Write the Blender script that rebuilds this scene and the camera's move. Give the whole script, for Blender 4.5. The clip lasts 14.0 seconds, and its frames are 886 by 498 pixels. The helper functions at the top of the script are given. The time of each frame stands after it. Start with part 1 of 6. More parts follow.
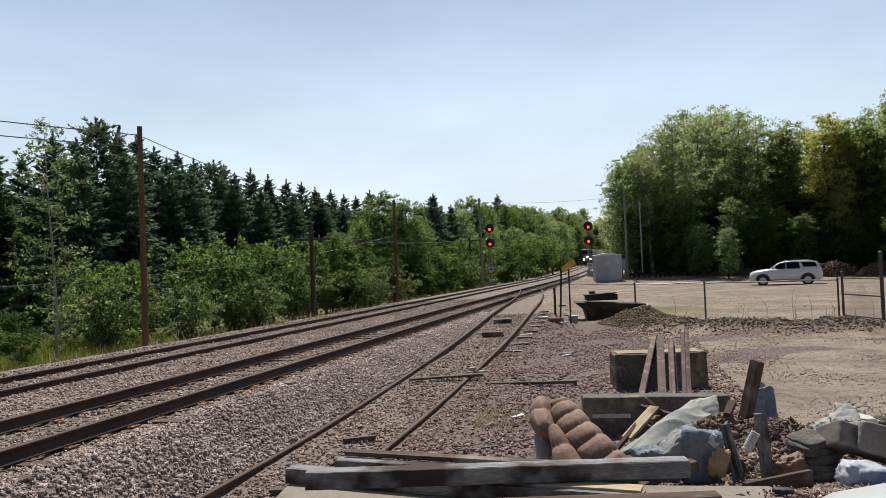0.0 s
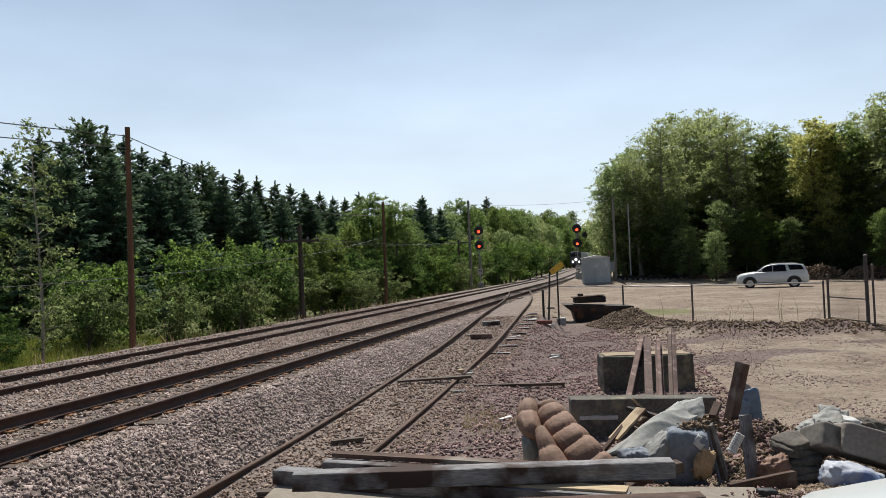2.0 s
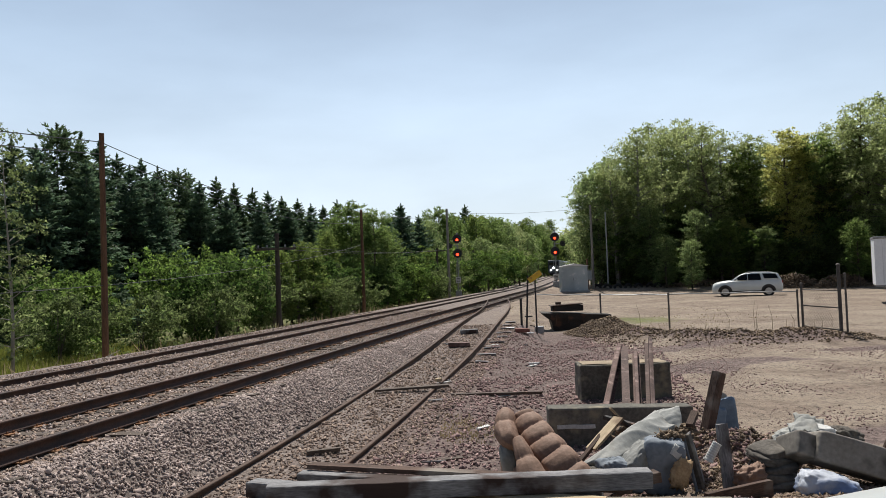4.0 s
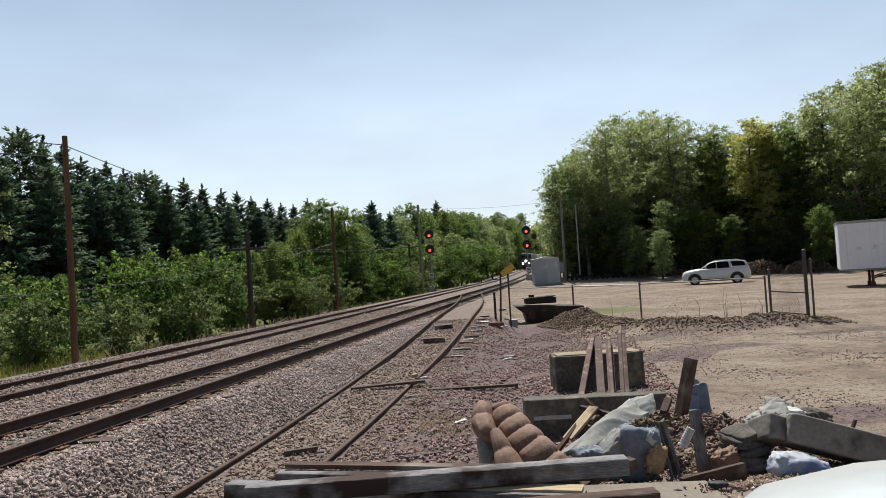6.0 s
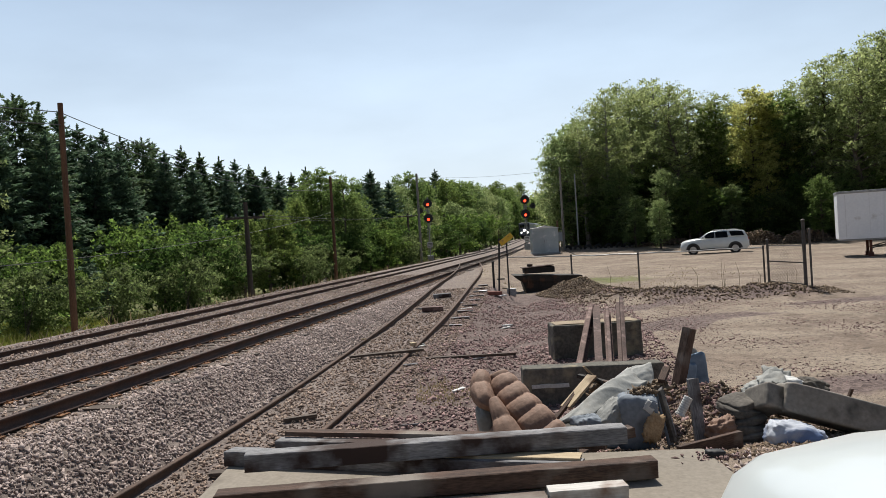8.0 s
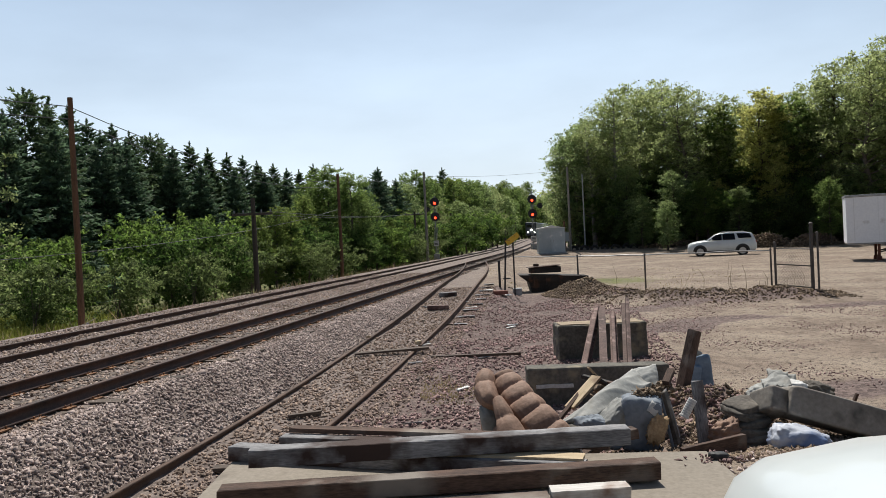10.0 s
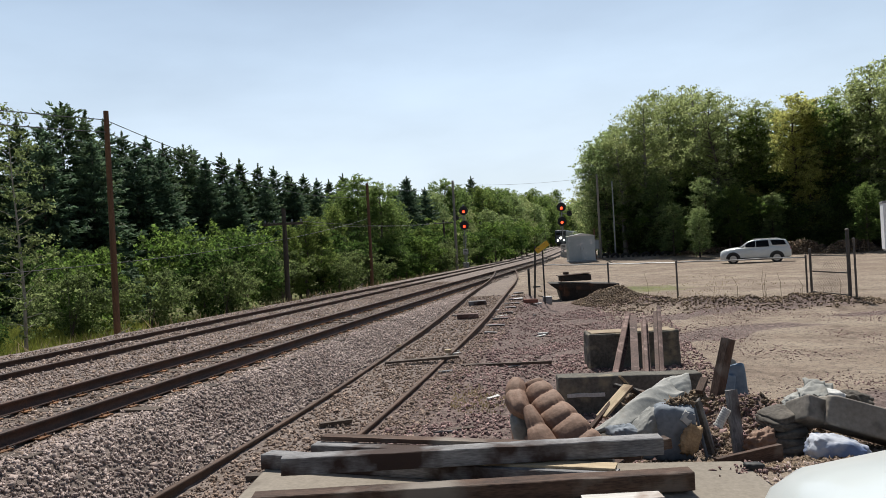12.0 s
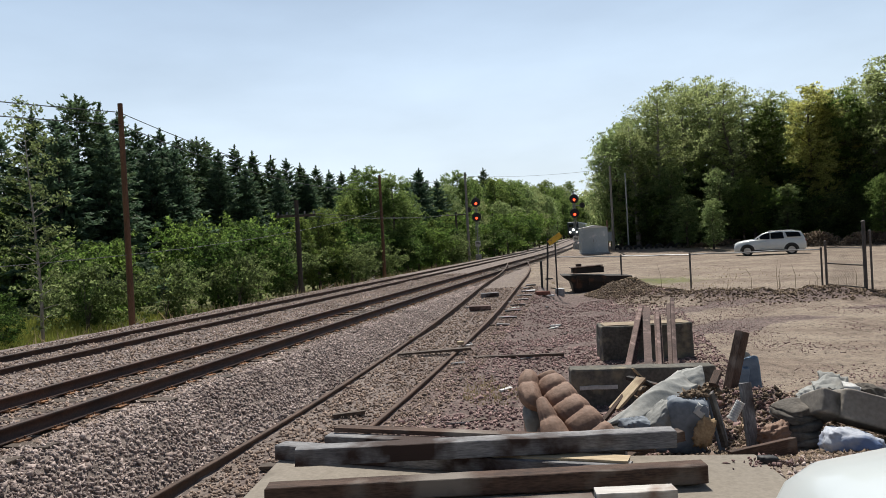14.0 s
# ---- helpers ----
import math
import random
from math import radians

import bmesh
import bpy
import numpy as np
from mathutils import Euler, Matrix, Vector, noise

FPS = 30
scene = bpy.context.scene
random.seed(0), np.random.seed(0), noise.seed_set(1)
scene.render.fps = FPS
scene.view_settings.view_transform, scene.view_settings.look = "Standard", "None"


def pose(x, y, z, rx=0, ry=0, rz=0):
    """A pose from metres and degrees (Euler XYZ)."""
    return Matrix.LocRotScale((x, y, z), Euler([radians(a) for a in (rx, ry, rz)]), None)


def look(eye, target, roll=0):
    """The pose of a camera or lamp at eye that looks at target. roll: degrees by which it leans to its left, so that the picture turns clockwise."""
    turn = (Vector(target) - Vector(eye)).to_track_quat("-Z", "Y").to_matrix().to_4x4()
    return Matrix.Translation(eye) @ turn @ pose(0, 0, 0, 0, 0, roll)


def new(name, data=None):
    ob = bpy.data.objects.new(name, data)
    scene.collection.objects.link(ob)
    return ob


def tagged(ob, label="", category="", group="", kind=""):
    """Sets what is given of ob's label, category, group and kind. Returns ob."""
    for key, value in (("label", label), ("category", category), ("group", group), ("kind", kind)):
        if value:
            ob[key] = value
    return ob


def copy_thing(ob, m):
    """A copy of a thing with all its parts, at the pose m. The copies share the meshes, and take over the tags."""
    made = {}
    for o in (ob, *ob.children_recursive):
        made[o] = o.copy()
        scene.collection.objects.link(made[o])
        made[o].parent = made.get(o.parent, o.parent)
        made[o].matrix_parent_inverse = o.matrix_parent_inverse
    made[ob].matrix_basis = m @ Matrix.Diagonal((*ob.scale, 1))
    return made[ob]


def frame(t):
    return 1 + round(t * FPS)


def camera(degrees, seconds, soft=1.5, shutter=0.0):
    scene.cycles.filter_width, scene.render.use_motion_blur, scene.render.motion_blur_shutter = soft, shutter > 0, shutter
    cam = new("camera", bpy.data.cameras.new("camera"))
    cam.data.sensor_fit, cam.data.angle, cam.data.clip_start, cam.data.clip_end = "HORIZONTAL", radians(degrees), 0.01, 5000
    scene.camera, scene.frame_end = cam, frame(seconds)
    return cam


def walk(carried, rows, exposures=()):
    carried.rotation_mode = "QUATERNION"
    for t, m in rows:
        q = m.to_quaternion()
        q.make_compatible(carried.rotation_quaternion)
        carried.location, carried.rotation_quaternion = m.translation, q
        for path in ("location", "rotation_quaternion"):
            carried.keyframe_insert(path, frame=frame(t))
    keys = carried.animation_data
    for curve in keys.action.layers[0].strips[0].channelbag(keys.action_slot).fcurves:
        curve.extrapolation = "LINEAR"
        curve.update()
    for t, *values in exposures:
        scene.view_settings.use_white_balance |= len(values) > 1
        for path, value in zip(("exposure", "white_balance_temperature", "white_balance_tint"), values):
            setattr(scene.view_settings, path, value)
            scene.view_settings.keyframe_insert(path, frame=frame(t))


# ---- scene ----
# camera: handheld, standing on a concrete dock and panning
cam = camera(60.6, 14.0, soft=0.65)
PATH = [
    # t, x, y, z, rx, ry, rz
    (0.0, -0.012, -0.051, 2.305, 91.482, 2.276, 4.590),
    (0.5, -0.012, -0.065, 2.304, 91.650, 2.351, 4.674),
    (1.0, -0.005, -0.062, 2.307, 91.536, 2.475, 4.587),
    (1.5, 0.003, -0.061, 2.301, 91.607, 2.385, 4.218),
    (2.0, 0.003, -0.075, 2.304, 91.610, 2.142, 3.771),
    (2.5, 0.006, -0.063, 2.309, 92.102, 1.757, 3.243),
    (5.0, 0.011, -0.009, 2.310, 92.211, 2.247, 0.917),
    (5.5, 0.002, -0.028, 2.309, 92.279, 2.316, 0.029),
    (6.0, 0.002, -0.032, 2.302, 91.748, 3.600, 0.084),
    (6.5, 0.005, -0.004, 2.296, 90.080, 3.792, 0.193),
    (7.0, -0.002, -0.001, 2.297, 89.448, 3.575, 0.170),
    (7.5, 0.000, 0.000, 2.300, 89.284, 3.490, -0.044),
    (8.0, -0.005, 0.004, 2.301, 89.409, 3.478, -0.034),
    (10.5, 0.001, -0.010, 2.305, 89.319, 2.652, 0.538),
    (11.0, -0.006, -0.010, 2.306, 89.610, 2.790, 1.118),
    (11.5, -0.006, -0.024, 2.308, 89.956, 2.903, 2.592),
    (12.0, -0.005, -0.026, 2.306, 90.085, 3.061, 2.665),
    (12.5, -0.009, -0.018, 2.308, 89.977, 3.102, 2.791),
    (13.0, -0.015, -0.023, 2.313, 89.889, 3.016, 3.115),
    (13.5, -0.014, -0.020, 2.309, 89.756, 3.006, 3.355),
    (14.0, -0.010, -0.029, 2.311, 89.515, 3.036, 3.591),
]
walk(cam, [(t, pose(x, y, z, rx, ry, rz)) for t, x, y, z, rx, ry, rz in PATH])

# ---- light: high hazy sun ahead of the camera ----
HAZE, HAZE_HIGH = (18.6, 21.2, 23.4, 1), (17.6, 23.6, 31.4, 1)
SUN_ELEV, SUN_AZ = 58.0, -1.0   # degrees above the horizon; degrees clockwise from +y
world = bpy.data.worlds.new("world")
scene.world = world
world.use_nodes = True
wn = world.node_tree
sky = wn.nodes.new("ShaderNodeTexSky")
sky.sky_type = "NISHITA"
sky.sun_disc = False
sky.sun_elevation = radians(SUN_ELEV)
sky.sun_rotation = radians(SUN_AZ)
sky.dust_density = 1.4
sky.ozone_density = 0.6
sky.air_density = 1.0
wn.nodes["Background"].inputs["Strength"].default_value = 0.05
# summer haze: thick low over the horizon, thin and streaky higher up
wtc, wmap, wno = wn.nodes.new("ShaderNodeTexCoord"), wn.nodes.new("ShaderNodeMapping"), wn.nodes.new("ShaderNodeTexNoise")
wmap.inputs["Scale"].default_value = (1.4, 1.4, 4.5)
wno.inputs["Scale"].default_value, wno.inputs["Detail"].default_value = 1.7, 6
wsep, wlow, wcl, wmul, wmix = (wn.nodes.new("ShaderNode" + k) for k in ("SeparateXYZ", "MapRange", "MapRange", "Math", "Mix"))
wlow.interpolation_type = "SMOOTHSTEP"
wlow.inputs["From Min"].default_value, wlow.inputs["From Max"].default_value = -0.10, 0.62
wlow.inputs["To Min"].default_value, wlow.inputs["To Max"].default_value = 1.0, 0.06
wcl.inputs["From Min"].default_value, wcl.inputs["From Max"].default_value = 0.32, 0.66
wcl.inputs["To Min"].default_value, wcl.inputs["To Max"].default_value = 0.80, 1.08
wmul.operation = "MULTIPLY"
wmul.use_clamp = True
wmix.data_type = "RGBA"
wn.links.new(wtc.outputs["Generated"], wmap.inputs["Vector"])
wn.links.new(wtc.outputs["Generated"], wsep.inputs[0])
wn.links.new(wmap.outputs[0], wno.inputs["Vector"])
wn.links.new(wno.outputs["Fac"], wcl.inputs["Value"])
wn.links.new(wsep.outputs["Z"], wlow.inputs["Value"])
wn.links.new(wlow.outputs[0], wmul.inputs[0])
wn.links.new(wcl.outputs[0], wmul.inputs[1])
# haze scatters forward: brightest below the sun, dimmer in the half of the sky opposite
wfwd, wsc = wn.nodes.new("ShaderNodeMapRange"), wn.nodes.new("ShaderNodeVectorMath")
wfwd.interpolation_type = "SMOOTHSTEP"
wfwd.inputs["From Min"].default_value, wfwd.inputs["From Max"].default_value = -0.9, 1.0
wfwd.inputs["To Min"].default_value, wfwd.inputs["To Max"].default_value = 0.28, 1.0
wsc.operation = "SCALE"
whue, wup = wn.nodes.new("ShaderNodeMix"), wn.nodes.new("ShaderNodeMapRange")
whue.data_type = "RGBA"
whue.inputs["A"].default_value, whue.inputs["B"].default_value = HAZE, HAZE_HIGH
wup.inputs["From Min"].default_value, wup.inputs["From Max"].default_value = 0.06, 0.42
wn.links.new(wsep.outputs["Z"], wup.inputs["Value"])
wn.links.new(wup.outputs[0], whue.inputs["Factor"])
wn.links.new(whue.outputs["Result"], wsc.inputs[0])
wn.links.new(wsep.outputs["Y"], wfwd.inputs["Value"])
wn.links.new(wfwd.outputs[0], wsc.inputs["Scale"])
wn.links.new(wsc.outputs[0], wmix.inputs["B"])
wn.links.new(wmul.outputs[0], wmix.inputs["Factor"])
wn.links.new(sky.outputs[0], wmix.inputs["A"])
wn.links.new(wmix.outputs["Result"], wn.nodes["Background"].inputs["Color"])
sun = new("sun", bpy.data.lights.new("sun", "SUN"))
sun.data.energy = 5.0
sun.data.angle = radians(0.6)
sun.data.color = (1.0, 0.95, 0.87)
sx, sy = math.sin(radians(SUN_AZ)), math.cos(radians(SUN_AZ))
ce, se = math.cos(radians(SUN_ELEV)), math.sin(radians(SUN_ELEV))
sun.matrix_world = look((sx * ce * 50, sy * ce * 50, se * 50), (0, 0, 0))
scene.view_settings.exposure = 0.0


# ---- materials ----
def rgb(c):
    return (c[0], c[1], c[2], 1.0)


def material(name, dark, light, rough=0.8, metal=0.0, coarse=1.5, fine=25.0, bump=0.3, dist=0.01, spots=None, spot_scale=4.0, spot_edge=0.62, vary=0.15, stretch=(1, 1, 1), translucent=0.0, island=False, emit=0.0, coat=0.0):
    """Two scales of noise between a dark and a light colour, stains of a third colour, fine relief."""
    m = bpy.data.materials.new(name)
    m.use_nodes = True
    nt = m.node_tree
    N, L = nt.nodes, nt.links
    b = N["Principled BSDF"]
    tc = N.new("ShaderNodeTexCoord")
    mp = N.new("ShaderNodeMapping")
    mp.inputs["Scale"].default_value = stretch
    L.new(tc.outputs["Object"], mp.inputs["Vector"])
    n1, n2 = N.new("ShaderNodeTexNoise"), N.new("ShaderNodeTexNoise")
    for n, s, d in ((n1, coarse, 5), (n2, fine, 4)):
        n.inputs["Scale"].default_value = s
        n.inputs["Detail"].default_value = d
        L.new(mp.outputs[0], n.inputs["Vector"])
    add = N.new("ShaderNodeMath")
    add.operation = "ADD"
    L.new(n1.outputs["Fac"], add.inputs[0])
    L.new(n2.outputs["Fac"], add.inputs[1])
    ramp = N.new("ShaderNodeMapRange")
    ramp.inputs["From Min"].default_value, ramp.inputs["From Max"].default_value = 0.72, 1.28
    L.new(add.outputs[0], ramp.inputs["Value"])
    mix = N.new("ShaderNodeMix")
    mix.data_type = "RGBA"
    mix.inputs["A"].default_value, mix.inputs["B"].default_value = rgb(dark), rgb(light)
    L.new(ramp.outputs[0], mix.inputs["Factor"])
    col = mix.outputs["Result"]
    if spots:
        n3 = N.new("ShaderNodeTexNoise")
        n3.inputs["Scale"].default_value, n3.inputs["Detail"].default_value = spot_scale, 7
        L.new(tc.outputs["Object"], n3.inputs["Vector"])
        r3 = N.new("ShaderNodeMapRange")
        r3.inputs["From Min"].default_value, r3.inputs["From Max"].default_value = spot_edge - 0.06, spot_edge + 0.06
        L.new(n3.outputs["Fac"], r3.inputs["Value"])
        m3 = N.new("ShaderNodeMix")
        m3.data_type = "RGBA"
        m3.inputs["B"].default_value = rgb(spots)
        L.new(r3.outputs[0], m3.inputs["Factor"])
        L.new(col, m3.inputs["A"])
        col = m3.outputs["Result"]
    if vary:
        if island:
            rnd = N.new("ShaderNodeNewGeometry").outputs["Random Per Island"]
        else:
            rnd = N.new("ShaderNodeObjectInfo").outputs["Random"]
        rv = N.new("ShaderNodeMapRange")
        rv.inputs["To Min"].default_value, rv.inputs["To Max"].default_value = 1 - vary, 1 + vary
        L.new(rnd, rv.inputs["Value"])
        hs = N.new("ShaderNodeHueSaturation")
        L.new(rv.outputs[0], hs.inputs["Value"])
        L.new(col, hs.inputs["Color"])
        col = hs.outputs["Color"]
    L.new(col, b.inputs["Base Color"])
    b.inputs["Roughness"].default_value = rough
    b.inputs["Metallic"].default_value = metal
    b.inputs["Coat Weight"].default_value = coat
    if emit:
        L.new(col, b.inputs["Emission Color"])
        b.inputs["Emission Strength"].default_value = emit
    if bump:
        bp = N.new("ShaderNodeBump")
        bp.inputs["Strength"].default_value, bp.inputs["Distance"].default_value = bump, dist
        L.new(add.outputs[0], bp.inputs["Height"])
        L.new(bp.outputs[0], b.inputs["Normal"])
    if translucent:
        tr = N.new("ShaderNodeBsdfTranslucent")
        thru = N.new("ShaderNodeHueSaturation")
        thru.inputs["Saturation"].default_value, thru.inputs["Value"].default_value = 1.05, 1.85
        L.new(col, thru.inputs["Color"])
        L.new(thru.outputs["Color"], tr.inputs["Color"])
        b.inputs["Specular IOR Level"].default_value = 0.2
        ms = N.new("ShaderNodeMixShader")
        ms.inputs[0].default_value = translucent
        L.new(b.outputs[0], ms.inputs[1])
        L.new(tr.outputs[0], ms.inputs[2])
        L.new(ms.outputs[0], N["Material Output"].inputs["Surface"])
    return m


RAIL_RUST = material("rail_rust", (0.020, 0.010, 0.008), (0.085, 0.038, 0.024), rough=0.7, metal=0.1, coarse=3, fine=40, dist=0.002)
RAIL_LIGHT = material("siding_rust", (0.05, 0.03, 0.021), (0.13, 0.075, 0.05), rough=0.8, metal=0.1, coarse=3, fine=40, dist=0.002)
TIE_WOOD = material("tie_wood", (0.035, 0.026, 0.02), (0.13, 0.10, 0.08), rough=0.9, coarse=2, fine=18, stretch=(1, 8, 8), dist=0.004, vary=0.35)
STONE = material("ballast_stone", (0.24, 0.185, 0.165), (0.48, 0.395, 0.36), rough=0.9, coarse=1.2, fine=14, vary=0.36, island=True, bump=0.2)
STONE_RUST = material("rust_stained_stone", (0.155, 0.105, 0.077), (0.37, 0.28, 0.225), rough=0.9, coarse=1.2, fine=14, vary=0.45, island=True, bump=0.2)
STONE_RED = material("purple_stone", (0.14, 0.085, 0.078), (0.37, 0.25, 0.235), rough=0.9, coarse=1.2, fine=14, vary=0.45, island=True, bump=0.2)


# ---- building helpers ----
def finish(name, bm, mat, parent=None, label="", smooth=False):
    me = bpy.data.meshes.new(name)
    bm.normal_update()
    bm.to_mesh(me)
    bm.free()
    me.materials.append(mat)
    if smooth:
        me.polygons.foreach_set("use_smooth", [True] * len(me.polygons))
    ob = new(name, me)
    if parent:
        ob.parent = parent
    if label:
        ob["label"] = label
    return ob


part = finish


def raw(name, verts, faces, mat, parent=None, label="", smooth=False):
    """A mesh object from arrays of corners and faces."""
    me = bpy.data.meshes.new(name)
    v = np.asarray(verts, dtype=np.float32)
    fc = np.asarray(faces, dtype=np.int32)
    k = fc.shape[1]
    me.vertices.add(len(v))
    me.vertices.foreach_set("co", v.ravel())
    me.loops.add(fc.size)
    me.loops.foreach_set("vertex_index", fc.ravel())
    me.polygons.add(len(fc))
    me.polygons.foreach_set("loop_start", np.arange(0, fc.size, k, dtype=np.int32))
    me.update(calc_edges=True)
    me.validate()
    me.materials.append(mat)
    if smooth:
        me.polygons.foreach_set("use_smooth", [True] * len(me.polygons))
    ob = new(name, me)
    if parent:
        ob.parent = parent
    if label:
        ob["label"] = label
    return ob


def empty(name, m=None, label="", category="", group="", kind=""):
    ob = new(name)
    ob.empty_display_size = 0.2
    if m is not None:
        ob.matrix_basis = m
    return tagged(ob, label, category, group, kind)


def box(bm, cx, cy, cz, sx, sy, sz, m=None, bevel=0.0, jitter=0.0, rng=None):
    """A bevelled box added to bm, centre and full sizes, turned by m."""
    r = bmesh.ops.create_cube(bm, size=1.0)
    vs = r["verts"]
    for v in vs:
        v.co = Vector((v.co.x * sx + cx, v.co.y * sy + cy, v.co.z * sz + cz))
        if jitter and rng:
            v.co += Vector((rng.uniform(-1, 1), rng.uniform(-1, 1), rng.uniform(-1, 1))) * jitter
    if bevel:
        es = list({e for v in vs for e in v.link_edges})
        r = bmesh.ops.bevel(bm, geom=es, offset=bevel, segments=2, affect="EDGES", profile=0.6)
        vs = list(set(r["verts"]) | {v for v in vs if v.is_valid})
    if m is not None:
        for v in vs:
            if v.is_valid:
                v.co = m @ v.co
    return vs


def tube(bm, pts, radii, n=10, caps=True):
    """A round tube through points with a radius at each."""
    pts = [Vector(p) for p in pts]
    if not hasattr(radii, "__len__"):
        radii = [radii] * len(pts)
    rings = []
    side = None
    for i, p in enumerate(pts):
        d = (pts[min(i + 1, len(pts) - 1)] - pts[max(i - 1, 0)]).normalized()
        if side is None:
            side = d.orthogonal().normalized()
        side = (side - d * side.dot(d)).normalized()
        up = d.cross(side)
        rings.append([bm.verts.new(p + (side * math.cos(2 * math.pi * k / n) + up * math.sin(2 * math.pi * k / n)) * radii[i]) for k in range(n)])
    for a, b in zip(rings[:-1], rings[1:]):
        for k in range(n):
            bm.faces.new((a[k], a[(k + 1) % n], b[(k + 1) % n], b[k]))
    if caps:
        bm.faces.new(rings[0][::-1])
        bm.faces.new(rings[-1])
    return rings


# ---- the lie of the land ----
def smooth01(t):
    t = np.clip(t, 0, 1)
    return t * t * (3 - 2 * t)


def main_x(y):
    """x of the nearest main rail: straight, then a slow bend to the right."""
    y = np.asarray(y, dtype=float)
    t = np.clip(y - 190, 0, 120)
    return -6.62 + 0.165 * y + 0.5 * 0.0016 * t * t + 0.192 * np.clip(y - 310, 0, None)


def line_rise(y):
    """The main line climbs gently towards the distance."""
    return 1.25 * smooth01((np.asarray(y, dtype=float) - 90) / 130)


def siding_off(y):
    """Offset of the siding's near rail from the nearest main rail."""
    y = np.asarray(y, dtype=float)
    t = np.clip((y - 20) / 36, 0, 1)
    return 3.05 * (1 - t ** 1.7)


MAIN_TOP = 0.58


def siding_top(y):
    return -0.22 + (MAIN_TOP + 0.22) * smooth01((np.asarray(y, dtype=float) - 9) / 24)


def ground_z(x, y):
    x, y = np.asarray(x, dtype=float), np.asarray(y, dtype=float)
    s = x - main_x(y)
    bed = MAIN_TOP - 0.207 + line_rise(y)
    # the gravel lies high against the siding's rails between its ends
    sid = siding_top(y) - 0.15 + 0.075 * smooth01((y - 7) / 4) * smooth01((21 - y) / 4)
    off = siding_off(y)
    # yard to the right of the siding
    yard = -0.30 + 0.30 * smooth01((y - 16) / 16) + 0.12 * smooth01((y - 40) / 20) + 0.75 * smooth01((y - 60) / 18)
    near = -0.28 + 0.60 * smooth01((9.6 - y) / 3.8) * smooth01((x - 0.3) / 1.2)
    yard = np.where(y < 13, near, yard)
    dock = smooth01((x - main_x(y) - off - 0.7) / 1.2)
    right = sid + (yard - sid) * dock
    # shoulder between main line and siding
    edge0, edge1 = 0.66, np.maximum(off - 1.60, 0.68)
    z = np.where(s < edge0, bed, bed + (sid + 0.06 - bed) * np.clip((s - edge0) / np.maximum(edge1 - edge0, 0.05), 0, 1))
    z = np.where(s > edge1, np.where(s < off + 0.6, np.minimum(z, sid) * 0 + sid, right), z)
    # left bank, down to the meadow
    left = smooth01((-7.3 - s) / 3.0)
    z = z + (-0.35 - z) * left
    return z


